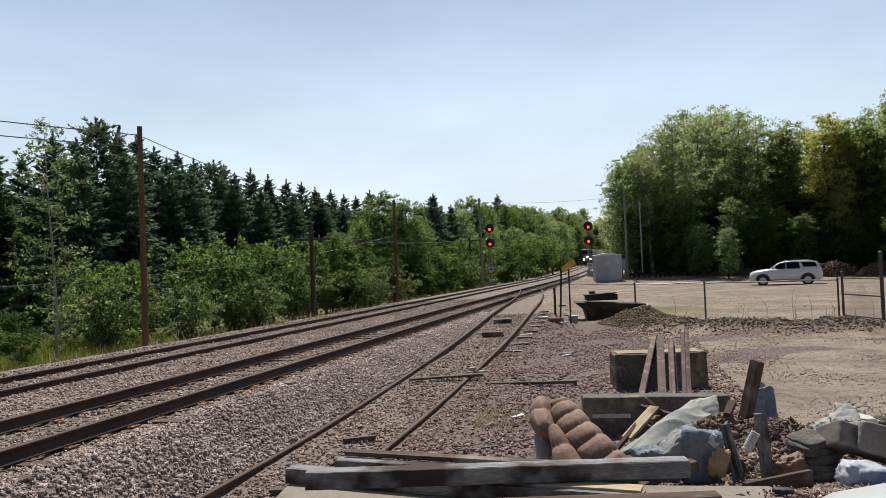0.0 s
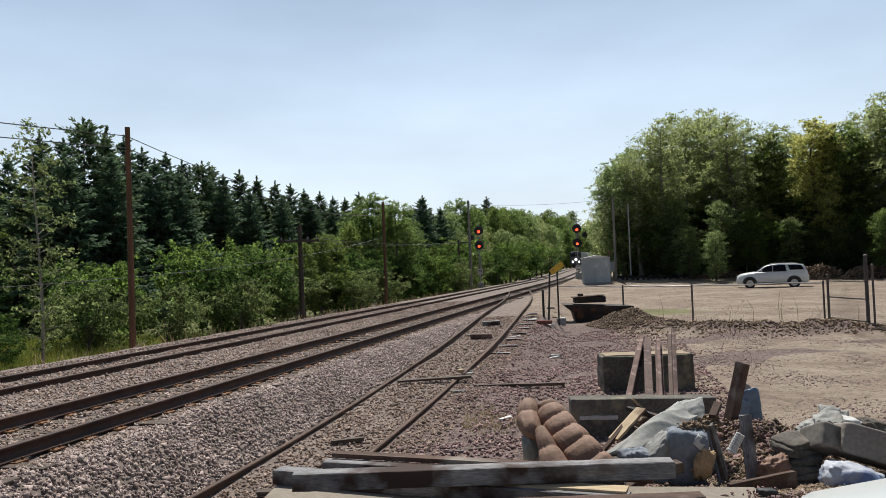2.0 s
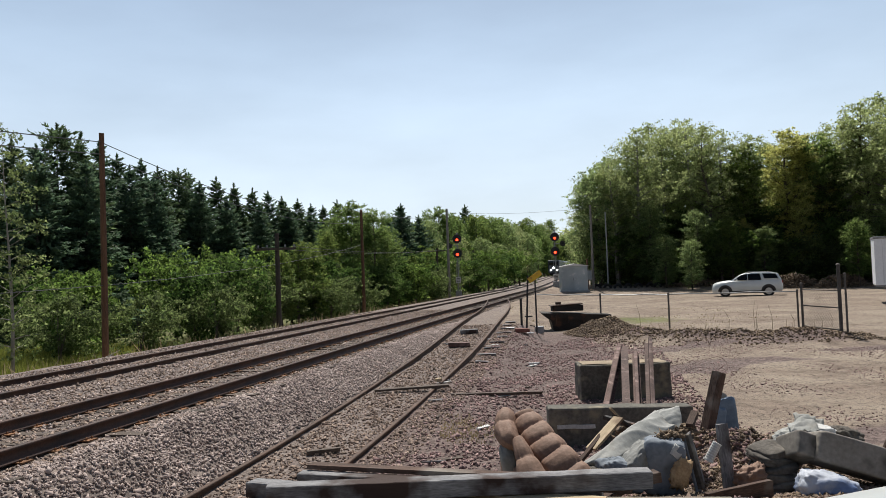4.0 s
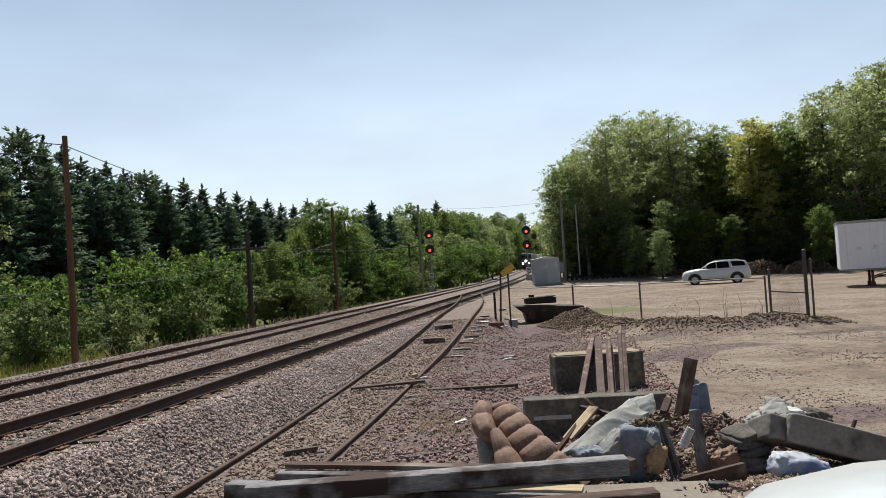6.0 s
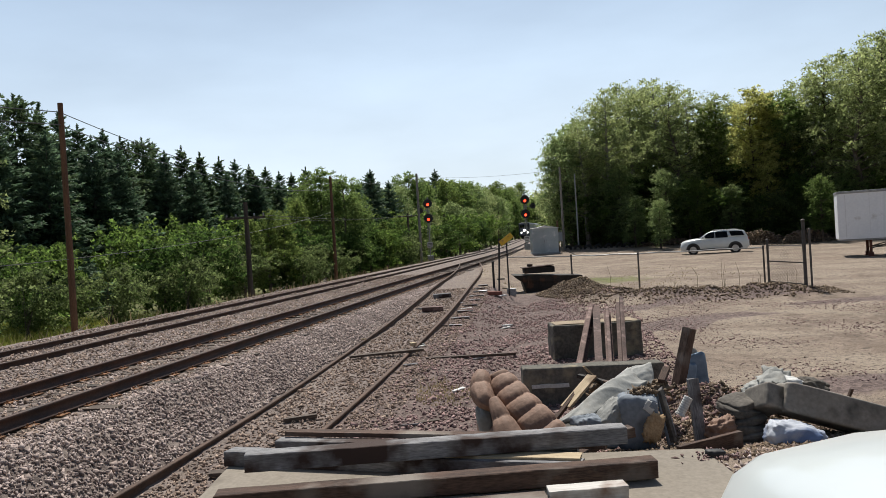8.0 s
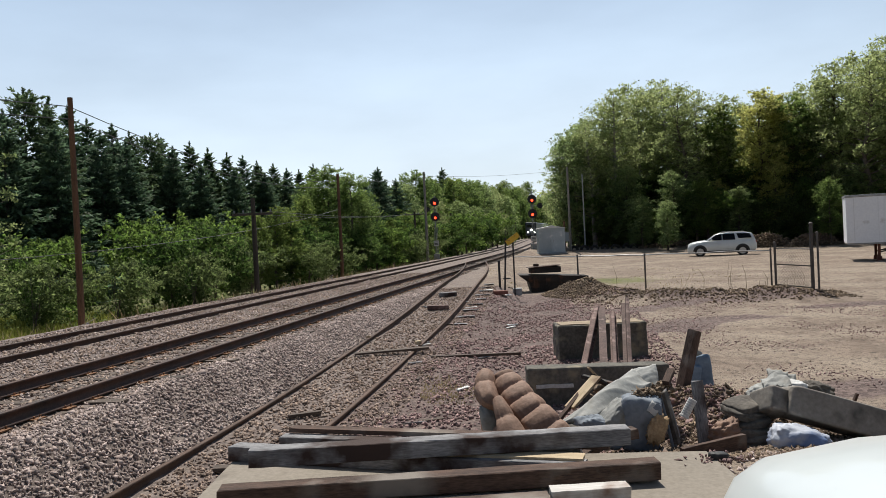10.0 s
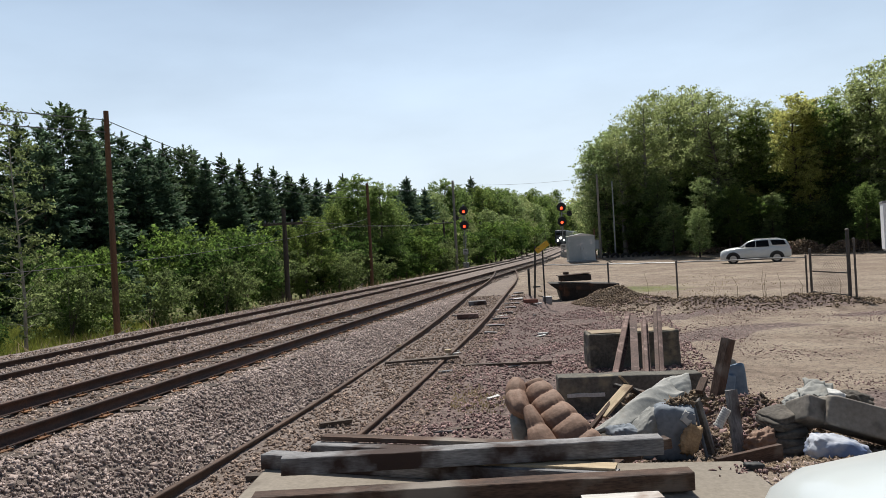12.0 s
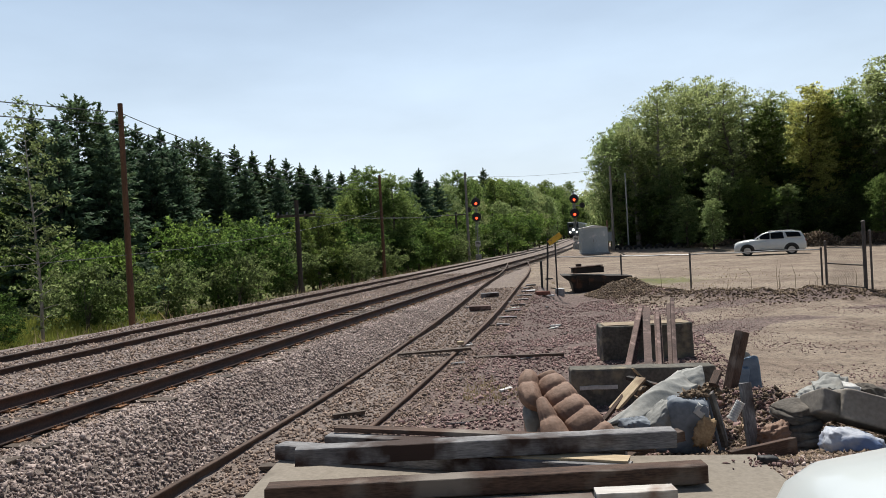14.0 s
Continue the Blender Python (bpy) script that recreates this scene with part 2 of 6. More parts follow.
# ---- ground sheet ----
def ground_material():
    m = bpy.data.materials.new("ground_soil")
    m.use_nodes = True
    nt = m.node_tree
    N, L = nt.nodes, nt.links
    b = N["Principled BSDF"]
    b.inputs["Roughness"].default_value = 0.95
    tc = N.new("ShaderNodeTexCoord")

    def tex(scale, detail=6, rough=0.6):
        n = N.new("ShaderNodeTexNoise")
        n.inputs["Scale"].default_value, n.inputs["Detail"].default_value, n.inputs["Roughness"].default_value = scale, detail, rough
        L.new(tc.outputs["Object"], n.inputs["Vector"])
        return n.outputs["Fac"]

    def blend(fac, a, bcol, lo=None, hi=None):
        if lo is not None:
            r = N.new("ShaderNodeMapRange")
            r.inputs["From Min"].default_value, r.inputs["From Max"].default_value = lo, hi
            L.new(fac, r.inputs["Value"])
            fac = r.outputs[0]
        x = N.new("ShaderNodeMix")
        x.data_type = "RGBA"
        L.new(fac, x.inputs["Factor"])
        for key, c in (("A", a), ("B", bcol)):
            if isinstance(c, tuple):
                x.inputs[key].default_value = rgb(c)
            else:
                L.new(c, x.inputs[key])
        return x.outputs["Result"]

    big, mid, fine = tex(0.35), tex(2.2), tex(28, 8, 0.7)
    vor = N.new("ShaderNodeTexVoronoi")
    vor.inputs["Scale"].default_value = 17
    L.new(tc.outputs["Object"], vor.inputs["Vector"])
    sep = N.new("ShaderNodeSeparateColor")
    L.new(vor.outputs["Color"], sep.inputs[0])
    dirt = blend(mid, (0.175, 0.128, 0.095), (0.30, 0.233, 0.178), 0.35, 0.65)
    dirt = blend(big, dirt, (0.355, 0.29, 0.222), 0.44, 0.62)
    dirt = blend(fine, (0.09, 0.068, 0.05), dirt, 0.34, 0.47)
    speck = tex(9, 9, 0.75)
    dirt = blend(speck, dirt, (0.085, 0.064, 0.05), 0.53, 0.60)
    dirt = blend(tex(70, 3, 0.6), (0.11, 0.085, 0.065), dirt, 0.34, 0.42)
    grav = blend(sep.outputs[0], (0.115, 0.088, 0.076), (0.30, 0.245, 0.215))
    grav = blend(fine, (0.07, 0.055, 0.05), grav, 0.30, 0.48)
    purp = blend(sep.outputs[1], (0.08, 0.054, 0.047), (0.235, 0.172, 0.152))
    purp = blend(fine, (0.05, 0.038, 0.033), purp, 0.30, 0.5)
    grass = blend(mid, (0.07, 0.085, 0.024), (0.165, 0.17, 0.05), 0.35, 0.65)
    att = N.new("ShaderNodeAttribute")
    att.attribute_name = "soil"
    sa = N.new("ShaderNodeSeparateColor")
    L.new(att.outputs["Color"], sa.inputs[0])

    def mask(i):
        a1 = N.new("ShaderNodeMath")
        a1.operation = "ADD"
        L.new(sa.outputs[i], a1.inputs[0])
        a2 = N.new("ShaderNodeMath")
        a2.operation = "MULTIPLY_ADD"
        L.new(mid, a2.inputs[0])
        a2.inputs[1].default_value, a2.inputs[2].default_value = 0.9, -0.45
        L.new(a2.outputs[0], a1.inputs[1])
        return a1.outputs[0]

    c = blend(mask(2), dirt, purp, 0.35, 0.6)
    c = blend(mask(0), c, grav, 0.35, 0.6)
    c = blend(mask(1), c, grass, 0.35, 0.6)
    L.new(c, b.inputs["Base Color"])
    bp = N.new("ShaderNodeBump")
    bp.inputs["Strength"].default_value, bp.inputs["Distance"].default_value = 0.8, 0.03
    L.new(fine, bp.inputs["Height"])
    L.new(bp.outputs[0], b.inputs["Normal"])
    return m


def grid_lines(near, far, steps):
    out = [0.0]
    while out[-1] < far:
        out.append(out[-1] + max(near, out[-1] * steps))
    return np.array(out)


gx = grid_lines(0.22, 1800, 0.022)
gx = np.concatenate([-gx[:0:-1], gx])
gy = np.concatenate([-grid_lines(1.5, 300, 0.15)[:0:-1] + 3, 3 + grid_lines(0.22, 3000, 0.014)])
GX, GY = np.meshgrid(gx, gy)


def lumps(x, y, scale, amp):
    return amp * (np.sin(x * scale + 1.3 * np.sin(y * scale * 0.7)) * np.sin(y * scale * 1.1 + 0.9 * np.sin(x * scale * 0.6)))


def noise_at(x, y, f):
    return np.array([noise.noise((a * f, b * f, 0.3)) for a, b in zip(x.ravel(), y.ravel())]).reshape(x.shape)


GZ = ground_z(GX, GY)
S = GX - main_x(GY)
OFF = siding_off(GY)
rough_yard = ((S > OFF + 0.6) & (GY > 6.6)).astype(float)
near_field = (np.abs(GX) < 60) & (GY < 130) & (GY > 0)
nz = np.zeros_like(GX)
nz[near_field] = noise_at(GX[near_field], GY[near_field], 0.8) * 0.6 + noise_at(GX[near_field], GY[near_field], 2.6) * 0.4
GZ = GZ + nz * (0.03 + 0.06 * rough_yard)
# low spoil bank along the fence
bank = np.exp(-((GY - 26.2 + 0.25 * (GX - 8)) / 1.1) ** 2) * smooth01((GX - 4.5) / 1.5) * smooth01((13.5 - GX) / 3)
GZ = GZ + bank * (0.22 + 0.30 * nz)
SPOIL = np.exp(-(((GX - 4.95) / 1.2) ** 2 + ((GY - 28.2) / 1.3) ** 2))
GZ = GZ + SPOIL * (0.52 + 0.22 * nz)
RUBBLE = smooth01((GX - 1.2) / 0.7) * smooth01((5.2 - GX) / 0.8) * smooth01((GY - 6.9) / 0.8) * smooth01((10.6 - GY) / 1.2)
GZ = GZ + RUBBLE * (0.03 + 0.14 * nz)
HEAP = np.exp(-(((GX - 2.9) / 0.95) ** 2 + ((GY - 8.9) / 0.75) ** 2))
GZ = GZ + HEAP * (0.66 + 0.42 * nz)
GZ = GZ + 0.13 * np.exp(-(((GX - 2.95) / 2.2) ** 4 + ((GY - 15.5) / 1.7) ** 4))
soil = np.zeros((*GX.shape, 4), dtype=np.float32)
soil[..., 3] = 1
grav = smooth01((S + 8.0) / 0.8) * (smooth01((OFF - 1.2 - S) / 0.5) + 0.55 * smooth01((OFF + 0.6 - S) / 0.8) * smooth01((S - OFF + 1.7) / 0.5)).clip(0, 1)
soil[..., 0] = grav
grassy = smooth01((-9.4 - S) / 2.0)
verge = np.exp(-((GY - 36) / 4.0) ** 2) * np.exp(-((GX - 7.5) / 3.0) ** 2)
soil[..., 1] = np.clip(grassy + 0.62 * verge + smooth01((GY - 78) / 10) * (S > OFF + 6), 0, 1)
purple = smooth01((S - OFF + 1.6) / 0.6) * smooth01((7.0 - (S - OFF) - 0.12 * (GY - 10)) / 2.5) * smooth01((GY - 6) / 3) * smooth01((33 - GY) / 5)
patch = np.zeros_like(GX)
patch[near_field] = noise_at(GX[near_field] * 0.5, GY[near_field] * 1.3, 0.55)
streaks = smooth01((patch - 0.08) / 0.25) * smooth01((GX - 2) / 2) * smooth01((27 - GY) / 3) * 0.72
purple = np.maximum(np.maximum(purple * 0.75, bank * 0.9), streaks * (S > OFF + 1))
soil[..., 2] = np.clip(np.maximum(purple, 0.6 * RUBBLE), 0, 1)
ny, nx = GX.shape
idx = np.arange(ny * nx).reshape(ny, nx)
quads = np.stack([idx[:-1, :-1], idx[:-1, 1:], idx[1:, 1:], idx[1:, :-1]], -1).reshape(-1, 4)
ground = raw("ground", np.stack([GX, GY, GZ], -1).reshape(-1, 3), quads, ground_material(), smooth=True)
at = ground.data.attributes.new("soil", "FLOAT_COLOR", "POINT")
at.data.foreach_set("color", soil.reshape(-1))
tagged(ground, "sandy yard soil, grey ballast and rough grass", "ground", kind="structure")


def top_of_ground(x, y):
    """Height of the built sheet, between its grid lines."""
    i = int(np.clip(np.searchsorted(gy, y) - 1, 0, ny - 2))
    j = int(np.clip(np.searchsorted(gx, x) - 1, 0, nx - 2))
    ty, tx = (y - gy[i]) / (gy[i + 1] - gy[i]), (x - gx[j]) / (gx[j + 1] - gx[j])
    a = GZ[i, j] * (1 - tx) + GZ[i, j + 1] * tx
    b = GZ[i + 1, j] * (1 - tx) + GZ[i + 1, j + 1] * tx
    return float(a * (1 - ty) + b * ty)


# ---- railway tracks ----
PROFILE = [(-0.07, -0.17), (0.07, -0.17), (0.07, -0.155), (0.012, -0.135), (0.010, -0.045), (0.036, -0.035), (0.036, -0.008), (0.026, 0.0), (-0.026, 0.0), (-0.036, -0.008), (-0.036, -0.035), (-0.010, -0.045), (-0.012, -0.135), (-0.07, -0.155)]


def sweep_rail(name, ys, xf, zf, mat, parent, label=""):
    ys = np.asarray(ys, dtype=float)
    xs, zs = xf(ys), zf(ys)
    pts = np.stack([xs, ys, zs], 1)
    d = np.gradient(pts, axis=0)
    d /= np.linalg.norm(d, axis=1)[:, None]
    rt = np.stack([d[:, 1], -d[:, 0], 0 * xs], 1)
    pr = np.array(PROFILE)
    v = pts[:, None] + rt[:, None] * pr[None, :, :1] + np.array([0, 0, 1.0]) * pr[None, :, 1:]
    n, k = len(ys), len(pr)
    q = []
    for i in range(n - 1):
        for j in range(k):
            q.append((i * k + j, i * k + (j + 1) % k, (i + 1) * k + (j + 1) % k, (i + 1) * k + j))
    return raw(name, v.reshape(-1, 3), q, mat, parent, label)


def tie_mesh(length):
    bm = bmesh.new()
    box(bm, 0, 0, -0.085, length, 0.22, 0.17, bevel=0.012)
    me = bpy.data.meshes.new("tie")
    bm.to_mesh(me)
    bm.free()
    me.materials.append(TIE_WOOD)
    return me


def plate_mesh():
    bm = bmesh.new()
    box(bm, 0, 0, 0.009, 0.30, 0.19, 0.018, bevel=0.003)
    for sx_ in (-1, 1):
        for sy_ in (-1, 1):
            box(bm, 0.095 * sx_, 0.055 * sy_, 0.03, 0.02, 0.02, 0.035)
    me = bpy.data.meshes.new("tie_plate")
    bm.to_mesh(me)
    bm.free()
    me.materials.append(PLATE)
    return me


PLATE = material("rusty_plate", (0.10, 0.045, 0.02), (0.30, 0.15, 0.07), rough=0.9, coarse=6, fine=50, vary=0.3)
GAUGE = 1.47
trng = random.Random(5)
TIE, LONG_TIE, PLATE_ME = tie_mesh(2.6), tie_mesh(3.6), plate_mesh()


def track(label, near_rail, top, y0, y1, rail_mat, tie_top, ties_to, step=0.55, plates=True, sunk=0.0):
    t = empty("railway_track", None, label, "railway track", "railway tracks")
    ys = np.concatenate([np.arange(y0, min(y1, 60), 0.8), np.arange(60, y1, 4.0)]) if y1 > 60 else np.arange(y0, y1, 0.8)
    sweep_rail("rail", ys, near_rail, top, rail_mat, t)
    sweep_rail("rail", ys, lambda q: near_rail(q) - GAUGE, top, rail_mat, t)
    y = y0
    n = 0
    while y < ties_to and n < 230:
        slope = float(near_rail(y + 0.5) - near_rail(y - 0.5))
        a = math.degrees(-math.atan(slope)) + trng.uniform(-1.2, 1.2)
        x = float(near_rail(y)) - GAUGE / 2 + trng.uniform(-0.05, 0.05)
        z = float(top(y)) - 0.19 + trng.uniform(-0.012, 0.008) - sunk
        o = new("tie", TIE)
        o.parent = t
        o.matrix_basis = pose(x, y, z, 0, trng.uniform(-0.5, 0.5), a)
        if plates and y < 45:
            for sgn in (0, 1):
                q = new("tie_plate", PLATE_ME)
                q.parent = t
                q.matrix_basis = pose(float(near_rail(y)) - GAUGE * sgn, y, float(top(y)) - 0.189, 0, 0, a)
        y += step + trng.uniform(-0.03, 0.03)
        n += 1
    return t


flat_top = lambda q: MAIN_TOP + line_rise(q)
track("main line track with dark rusty rails on wooden ties", lambda q: main_x(q), flat_top, -12, 420, RAIL_RUST, 0, 110)
track("far main line track with dark rusty rails on ballast", lambda q: main_x(q) - 4.25, lambda q: flat_top(q) - 0.08, -12, 420, RAIL_RUST, 0, 110)
track("light rusty siding track half sunk in gravel", lambda q: main_x(q) + siding_off(q), siding_top, -10, 56, RAIL_LIGHT, 0, 56, step=0.6, plates=False, sunk=0.03)


# ---- trees and shrubs ----
BARK = material("bark", (0.05, 0.04, 0.032), (0.15, 0.125, 0.10), rough=0.95, coarse=2, fine=15, stretch=(1, 1, 0.25), dist=0.02)
BARK_PALE = material("pale_bark", (0.16, 0.15, 0.13), (0.34, 0.32, 0.29), rough=0.9, coarse=3, fine=12, stretch=(1, 1, 0.5), dist=0.01)


def leaf_mat(name, dark, light, vary=0.5, tr=0.68):
    return material(name, dark, light, rough=0.7, coarse=0.25, fine=1.6, bump=0, vary=vary, island=True, translucent=tr)


LEAF_GREEN = leaf_mat("leaf_green", (0.062, 0.105, 0.034), (0.15, 0.195, 0.066))
LEAF_LIGHT = leaf_mat("leaf_light", (0.07, 0.108, 0.03), (0.15, 0.185, 0.058))
LEAF_YELLOW = leaf_mat("leaf_yellow", (0.21, 0.225, 0.075), (0.37, 0.365, 0.145))
LEAF_DARK = leaf_mat("leaf_dark", (0.10, 0.148, 0.065), (0.225, 0.268, 0.12))
LEAF_GREY = leaf_mat("leaf_grey", (0.14, 0.18, 0.08), (0.285, 0.31, 0.15))
LEAF_OLIVE = leaf_mat("leaf_olive", (0.135, 0.17, 0.075), (0.28, 0.31, 0.145))
LEAF_BIRCH = leaf_mat("leaf_birch", (0.075, 0.10, 0.042), (0.165, 0.195, 0.085))
SHRUB_LIGHT = leaf_mat("shrub_leaf_light", (0.048, 0.088, 0.022), (0.125, 0.172, 0.048))
SHRUB_GREEN = leaf_mat("shrub_leaf_green", (0.026, 0.052, 0.015), (0.072, 0.112, 0.032))
SHRUB_GREY = leaf_mat("shrub_leaf_grey", (0.055, 0.082, 0.03), (0.135, 0.165, 0.068))
NEEDLE = leaf_mat("needle", (0.040, 0.070, 0.036), (0.135, 0.185, 0.092), tr=0.35)
NEEDLE_TIP = leaf_mat("needle_bright", (0.042, 0.080, 0.050), (0.14, 0.20, 0.120), tr=0.35)


def leaves(name, pts, out, size, mat, parent, rng, flat=0.35, label="", slim=0.7):
    """Many small leaf clumps at the points, leaning along out."""
    n = len(pts)
    nrm = out * flat + rng.normal(size=(n, 3)) * 0.75
    nrm /= np.linalg.norm(nrm, axis=1)[:, None] + 1e-9
    a = np.cross(nrm, rng.normal(size=(n, 3)))
    a /= np.linalg.norm(a, axis=1)[:, None] + 1e-9
    b = np.cross(nrm, a)
    s = (np.asarray(size) * rng.uniform(0.5, 1.4, n))[:, None]
    w = s * slim * rng.uniform(0.6, 1.1, (n, 1))
    v = np.stack([pts - a * s * 0.7 - b * w, pts - a * s * 0.5 + b * w, pts + a * s], 1).reshape(-1, 3)
    return raw(name, v, np.arange(3 * n).reshape(-1, 3), mat, parent, label)


def broadleaf(label, height, spread, base, n_leaf, size, mat, bark, seed, airy=0.5, blobs=26, stems=1, category="tree", girth=1.0):
    """A broad-leaved tree or shrub: tapered trunk, limbs, and a crown of leaf clumps round the limbs' ends."""
    rng = np.random.default_rng(seed)
    name = "tree" if category == "tree" else "shrub"
    t = empty(name, None, label, category)
    bm = bmesh.new()
    tips = []
    for sidx in range(stems):
        lean = rng.normal(size=2) * (0.04 if stems == 1 else 0.22) * height
        r0 = 0.016 * height / math.sqrt(stems) * girth
        mid = [(lean[0] * q * q + rng.normal() * 0.01 * height, lean[1] * q * q + rng.normal() * 0.01 * height, q * height * 0.93) for q in (0, 0.25, 0.5, 0.75, 1)]
        mid[0] = (rng.normal() * 0.04 * spread * (stems > 1), rng.normal() * 0.04 * spread * (stems > 1), -0.1)
        tube(bm, mid, [r0 * 1.25, r0 * 0.85, r0 * 0.6, r0 * 0.35, r0 * 0.08], 7)
        for k in range(blobs // stems):
            q = base + (0.97 - base) * ((k + rng.uniform()) / (blobs // stems))
            p = np.array([np.interp(q, (0, 0.25, 0.5, 0.75, 1), [m[i] for m in mid]) for i in range(3)])
            env = math.sin(min(1.0, (q - base) / (1 - base) * 0.86 + 0.16) * math.pi) ** 0.6
            ang = k * 2.4 + rng.normal() * 0.4
            reach = spread * env * rng.uniform(0.45, 1.0)
            e = p + np.array([math.cos(ang) * reach, math.sin(ang) * reach, reach * rng.uniform(0.15, 0.6)])
            m1 = p + (e - p) * 0.5 + np.array([0, 0, 0.06 * reach])
            rr = r0 * 0.4 * (1 - q * 0.7)
            tube(bm, [p, m1, e], [rr, rr * 0.6, rr * 0.15], 5, caps=False)
            tips.append((e, spread * rng.uniform(0.26, 0.46)))
            if reach > spread * 0.5:
                tips.append((m1, spread * rng.uniform(0.2, 0.32)))
        tips.append((np.array(mid[-1]), spread * 0.25))
    part("trunk", bm, bark, t, smooth=True)
    vol = np.array([r ** 2 for _, r in tips])
    counts = (vol / vol.sum() * n_leaf).astype(int) + 1
    P, O = [], []
    for (c, r), k in zip(tips, counts):
        # twigs round each limb's end, each with its own spray of leaves and gaps between
        nt_ = max(4, int(k / 22))
        d = rng.normal(size=(nt_, 3))
        d /= np.linalg.norm(d, axis=1)[:, None]
        rad = r * (rng.uniform(0.15, 1, nt_) ** airy) * rng.lognormal(0, 0.28, nt_)
        twig = c + d * rad[:, None] * np.array([1, 1, 0.75])
        pick = rng.integers(0, nt_, k)
        spread_ = r * 0.17 * rng.lognormal(0, 0.3, k)
        P.append(twig[pick] + rng.normal(size=(k, 3)) * spread_[:, None] * np.array([1, 1, 0.55]))
        O.append(d[pick] + np.array([0, 0, 0.6]))
    P, O = np.concatenate(P), np.concatenate(O)
    keep = P[:, 2] > 0.05
    leaves("crown", P[keep], O[keep], size, mat, t, rng)
    return t


def sprays(name, P, D, size, mat, parent, rng):
    """Slim needle sprays at P pointing along D, lying nearly flat."""
    n = len(P)
    D = D + rng.normal(size=(n, 3)) * np.array([0.35, 0.35, 0.28])
    D /= np.linalg.norm(D, axis=1)[:, None] + 1e-9
    up = np.tile([0, 0, 1.0], (n, 1)) + rng.normal(size=(n, 3)) * 0.55
    side = np.cross(D, up)
    side /= np.linalg.norm(side, axis=1)[:, None] + 1e-9
    s = (np.asarray(size) * rng.uniform(0.6, 1.4, n))[:, None]
    w = s * rng.uniform(0.28, 0.5, (n, 1))
    v = np.stack([P - side * w - D * s * 0.4, P + side * w - D * s * 0.4, P + D * s], 1).reshape(-1, 3)
    return raw(name, v, np.arange(3 * n).reshape(-1, 3), mat, parent)


def spruce(label, height, spread, seed, mat, whorls=30, taper=0.8, tops=1):
    """A spruce: straight trunk, tiers of flat drooping boughs fringed with needle sprays, upswept round the leader."""
    rng = np.random.default_rng(seed)
    t = empty("spruce", None, label, "tree")
    bm = bmesh.new()
    tube(bm, [(0, 0, -0.1), (0, 0, height * 0.5), (0, 0, height * 0.985)], [0.014 * height, 0.008 * height, 0.012], 6)
    part("trunk", bm, BARK, t, smooth=True)
    P, D, S = [], [], []
    for w in range(whorls):
        q = (max(w + rng.uniform(-0.3, 0.3), 0.0) / whorls) ** 0.9
        z = height * (0.02 + 0.95 * q)
        reach = spread * max(1 - q, 0.0) ** taper * rng.uniform(0.86, 1.1) + 0.22
        nb = int(11 - 5 * q)
        for k in range(nb):
            a = 2 * math.pi * (k + rng.uniform(-0.35, 0.35)) / nb + w * 1.1
            zb_ = z + rng.uniform(-0.6, 0.6) * height / whorls
            L = reach * rng.uniform(0.62, 1.12)
            m = int(26 + 105 * (1 - q) ** 1.2)
            u = rng.uniform(0.05, 1, m) ** 0.7
            side = rng.uniform(-1, 1, m) * (0.30 * L * np.sqrt(np.clip(1.04 - u, 0, 1)) * u + 0.05)
            lift = 0.55 * q ** 1.5
            z_ax = (lift * u + (0.06 * u - 0.34 * u * u + 0.20 * u ** 4) * (1 - q)) * L
            drop = -np.abs(rng.normal(size=m)) * (0.05 + 0.10 * (1 - q)) - 0.10 * np.abs(side)
            P.append(np.stack([np.cos(a) * u * L - np.sin(a) * side, np.sin(a) * u * L + np.cos(a) * side, zb_ + z_ax + drop], 1))
            sgn = np.sign(side) * 0.7 * (1 - 0.4 * u)
            D.append(np.stack([np.cos(a) - np.sin(a) * sgn, np.sin(a) + np.cos(a) * sgn, np.full(m, lift - 0.15 * (1 - q))], 1))
            S.append(np.full(m, 0.15 + 0.22 * (1 - q)))
        # dead-dark inner mass round the trunk
        m = int(40 + 120 * (1 - q))
        ra, rr = rng.uniform(0, 2 * math.pi, m), reach * 0.62 * np.sqrt(rng.uniform(0, 1, m))
        P.append(np.stack([rr * np.cos(ra), rr * np.sin(ra), z + rng.uniform(-0.6, 0.5, m) * height / whorls - 0.12 * rr], 1))
        D.append(np.stack([np.cos(ra), np.sin(ra), rng.normal(size=m) * 0.6], 1))
        S.append(np.full(m, 0.20 + 0.22 * (1 - q)))
    # leaders
    for k in range(tops):
        ox, oy = (0, 0) if k == 0 else rng.normal(size=2) * 0.05 * height
        hz_ = rng.uniform(0.90, 1.0, 140)
        ra = rng.uniform(0, 2 * math.pi, 140)
        rr = (1.005 - hz_) * height * 0.30 * rng.uniform(0, 1, 140)
        P.append(np.stack([ox + rr * np.cos(ra), oy + rr * np.sin(ra), height * (hz_ - 0.025 * (k > 0)) + rr * 0.4], 1))
        D.append(np.stack([np.cos(ra) * 0.8, np.sin(ra) * 0.8, np.full(140, 0.9)], 1))
        S.append(np.full(140, 0.13))
    P = np.concatenate(P)
    keep = P[:, 2] > 0.05
    sprays("crown", P[keep], np.concatenate(D)[keep], np.concatenate(S)[keep] * height / 13, mat, t, rng)
    return t


def plant(proto, x, y, scale, turn, squash=1.0, sink=0.05, label=""):
    c = copy_thing(proto, Matrix.Translation((x, y, top_of_ground(x, y) - sink)) @ pose(0, 0, 0, 0, 0, turn) @ Matrix.Diagonal((scale, scale, scale * squash, 1)))
    if label:
        c["label"] = label
    return c


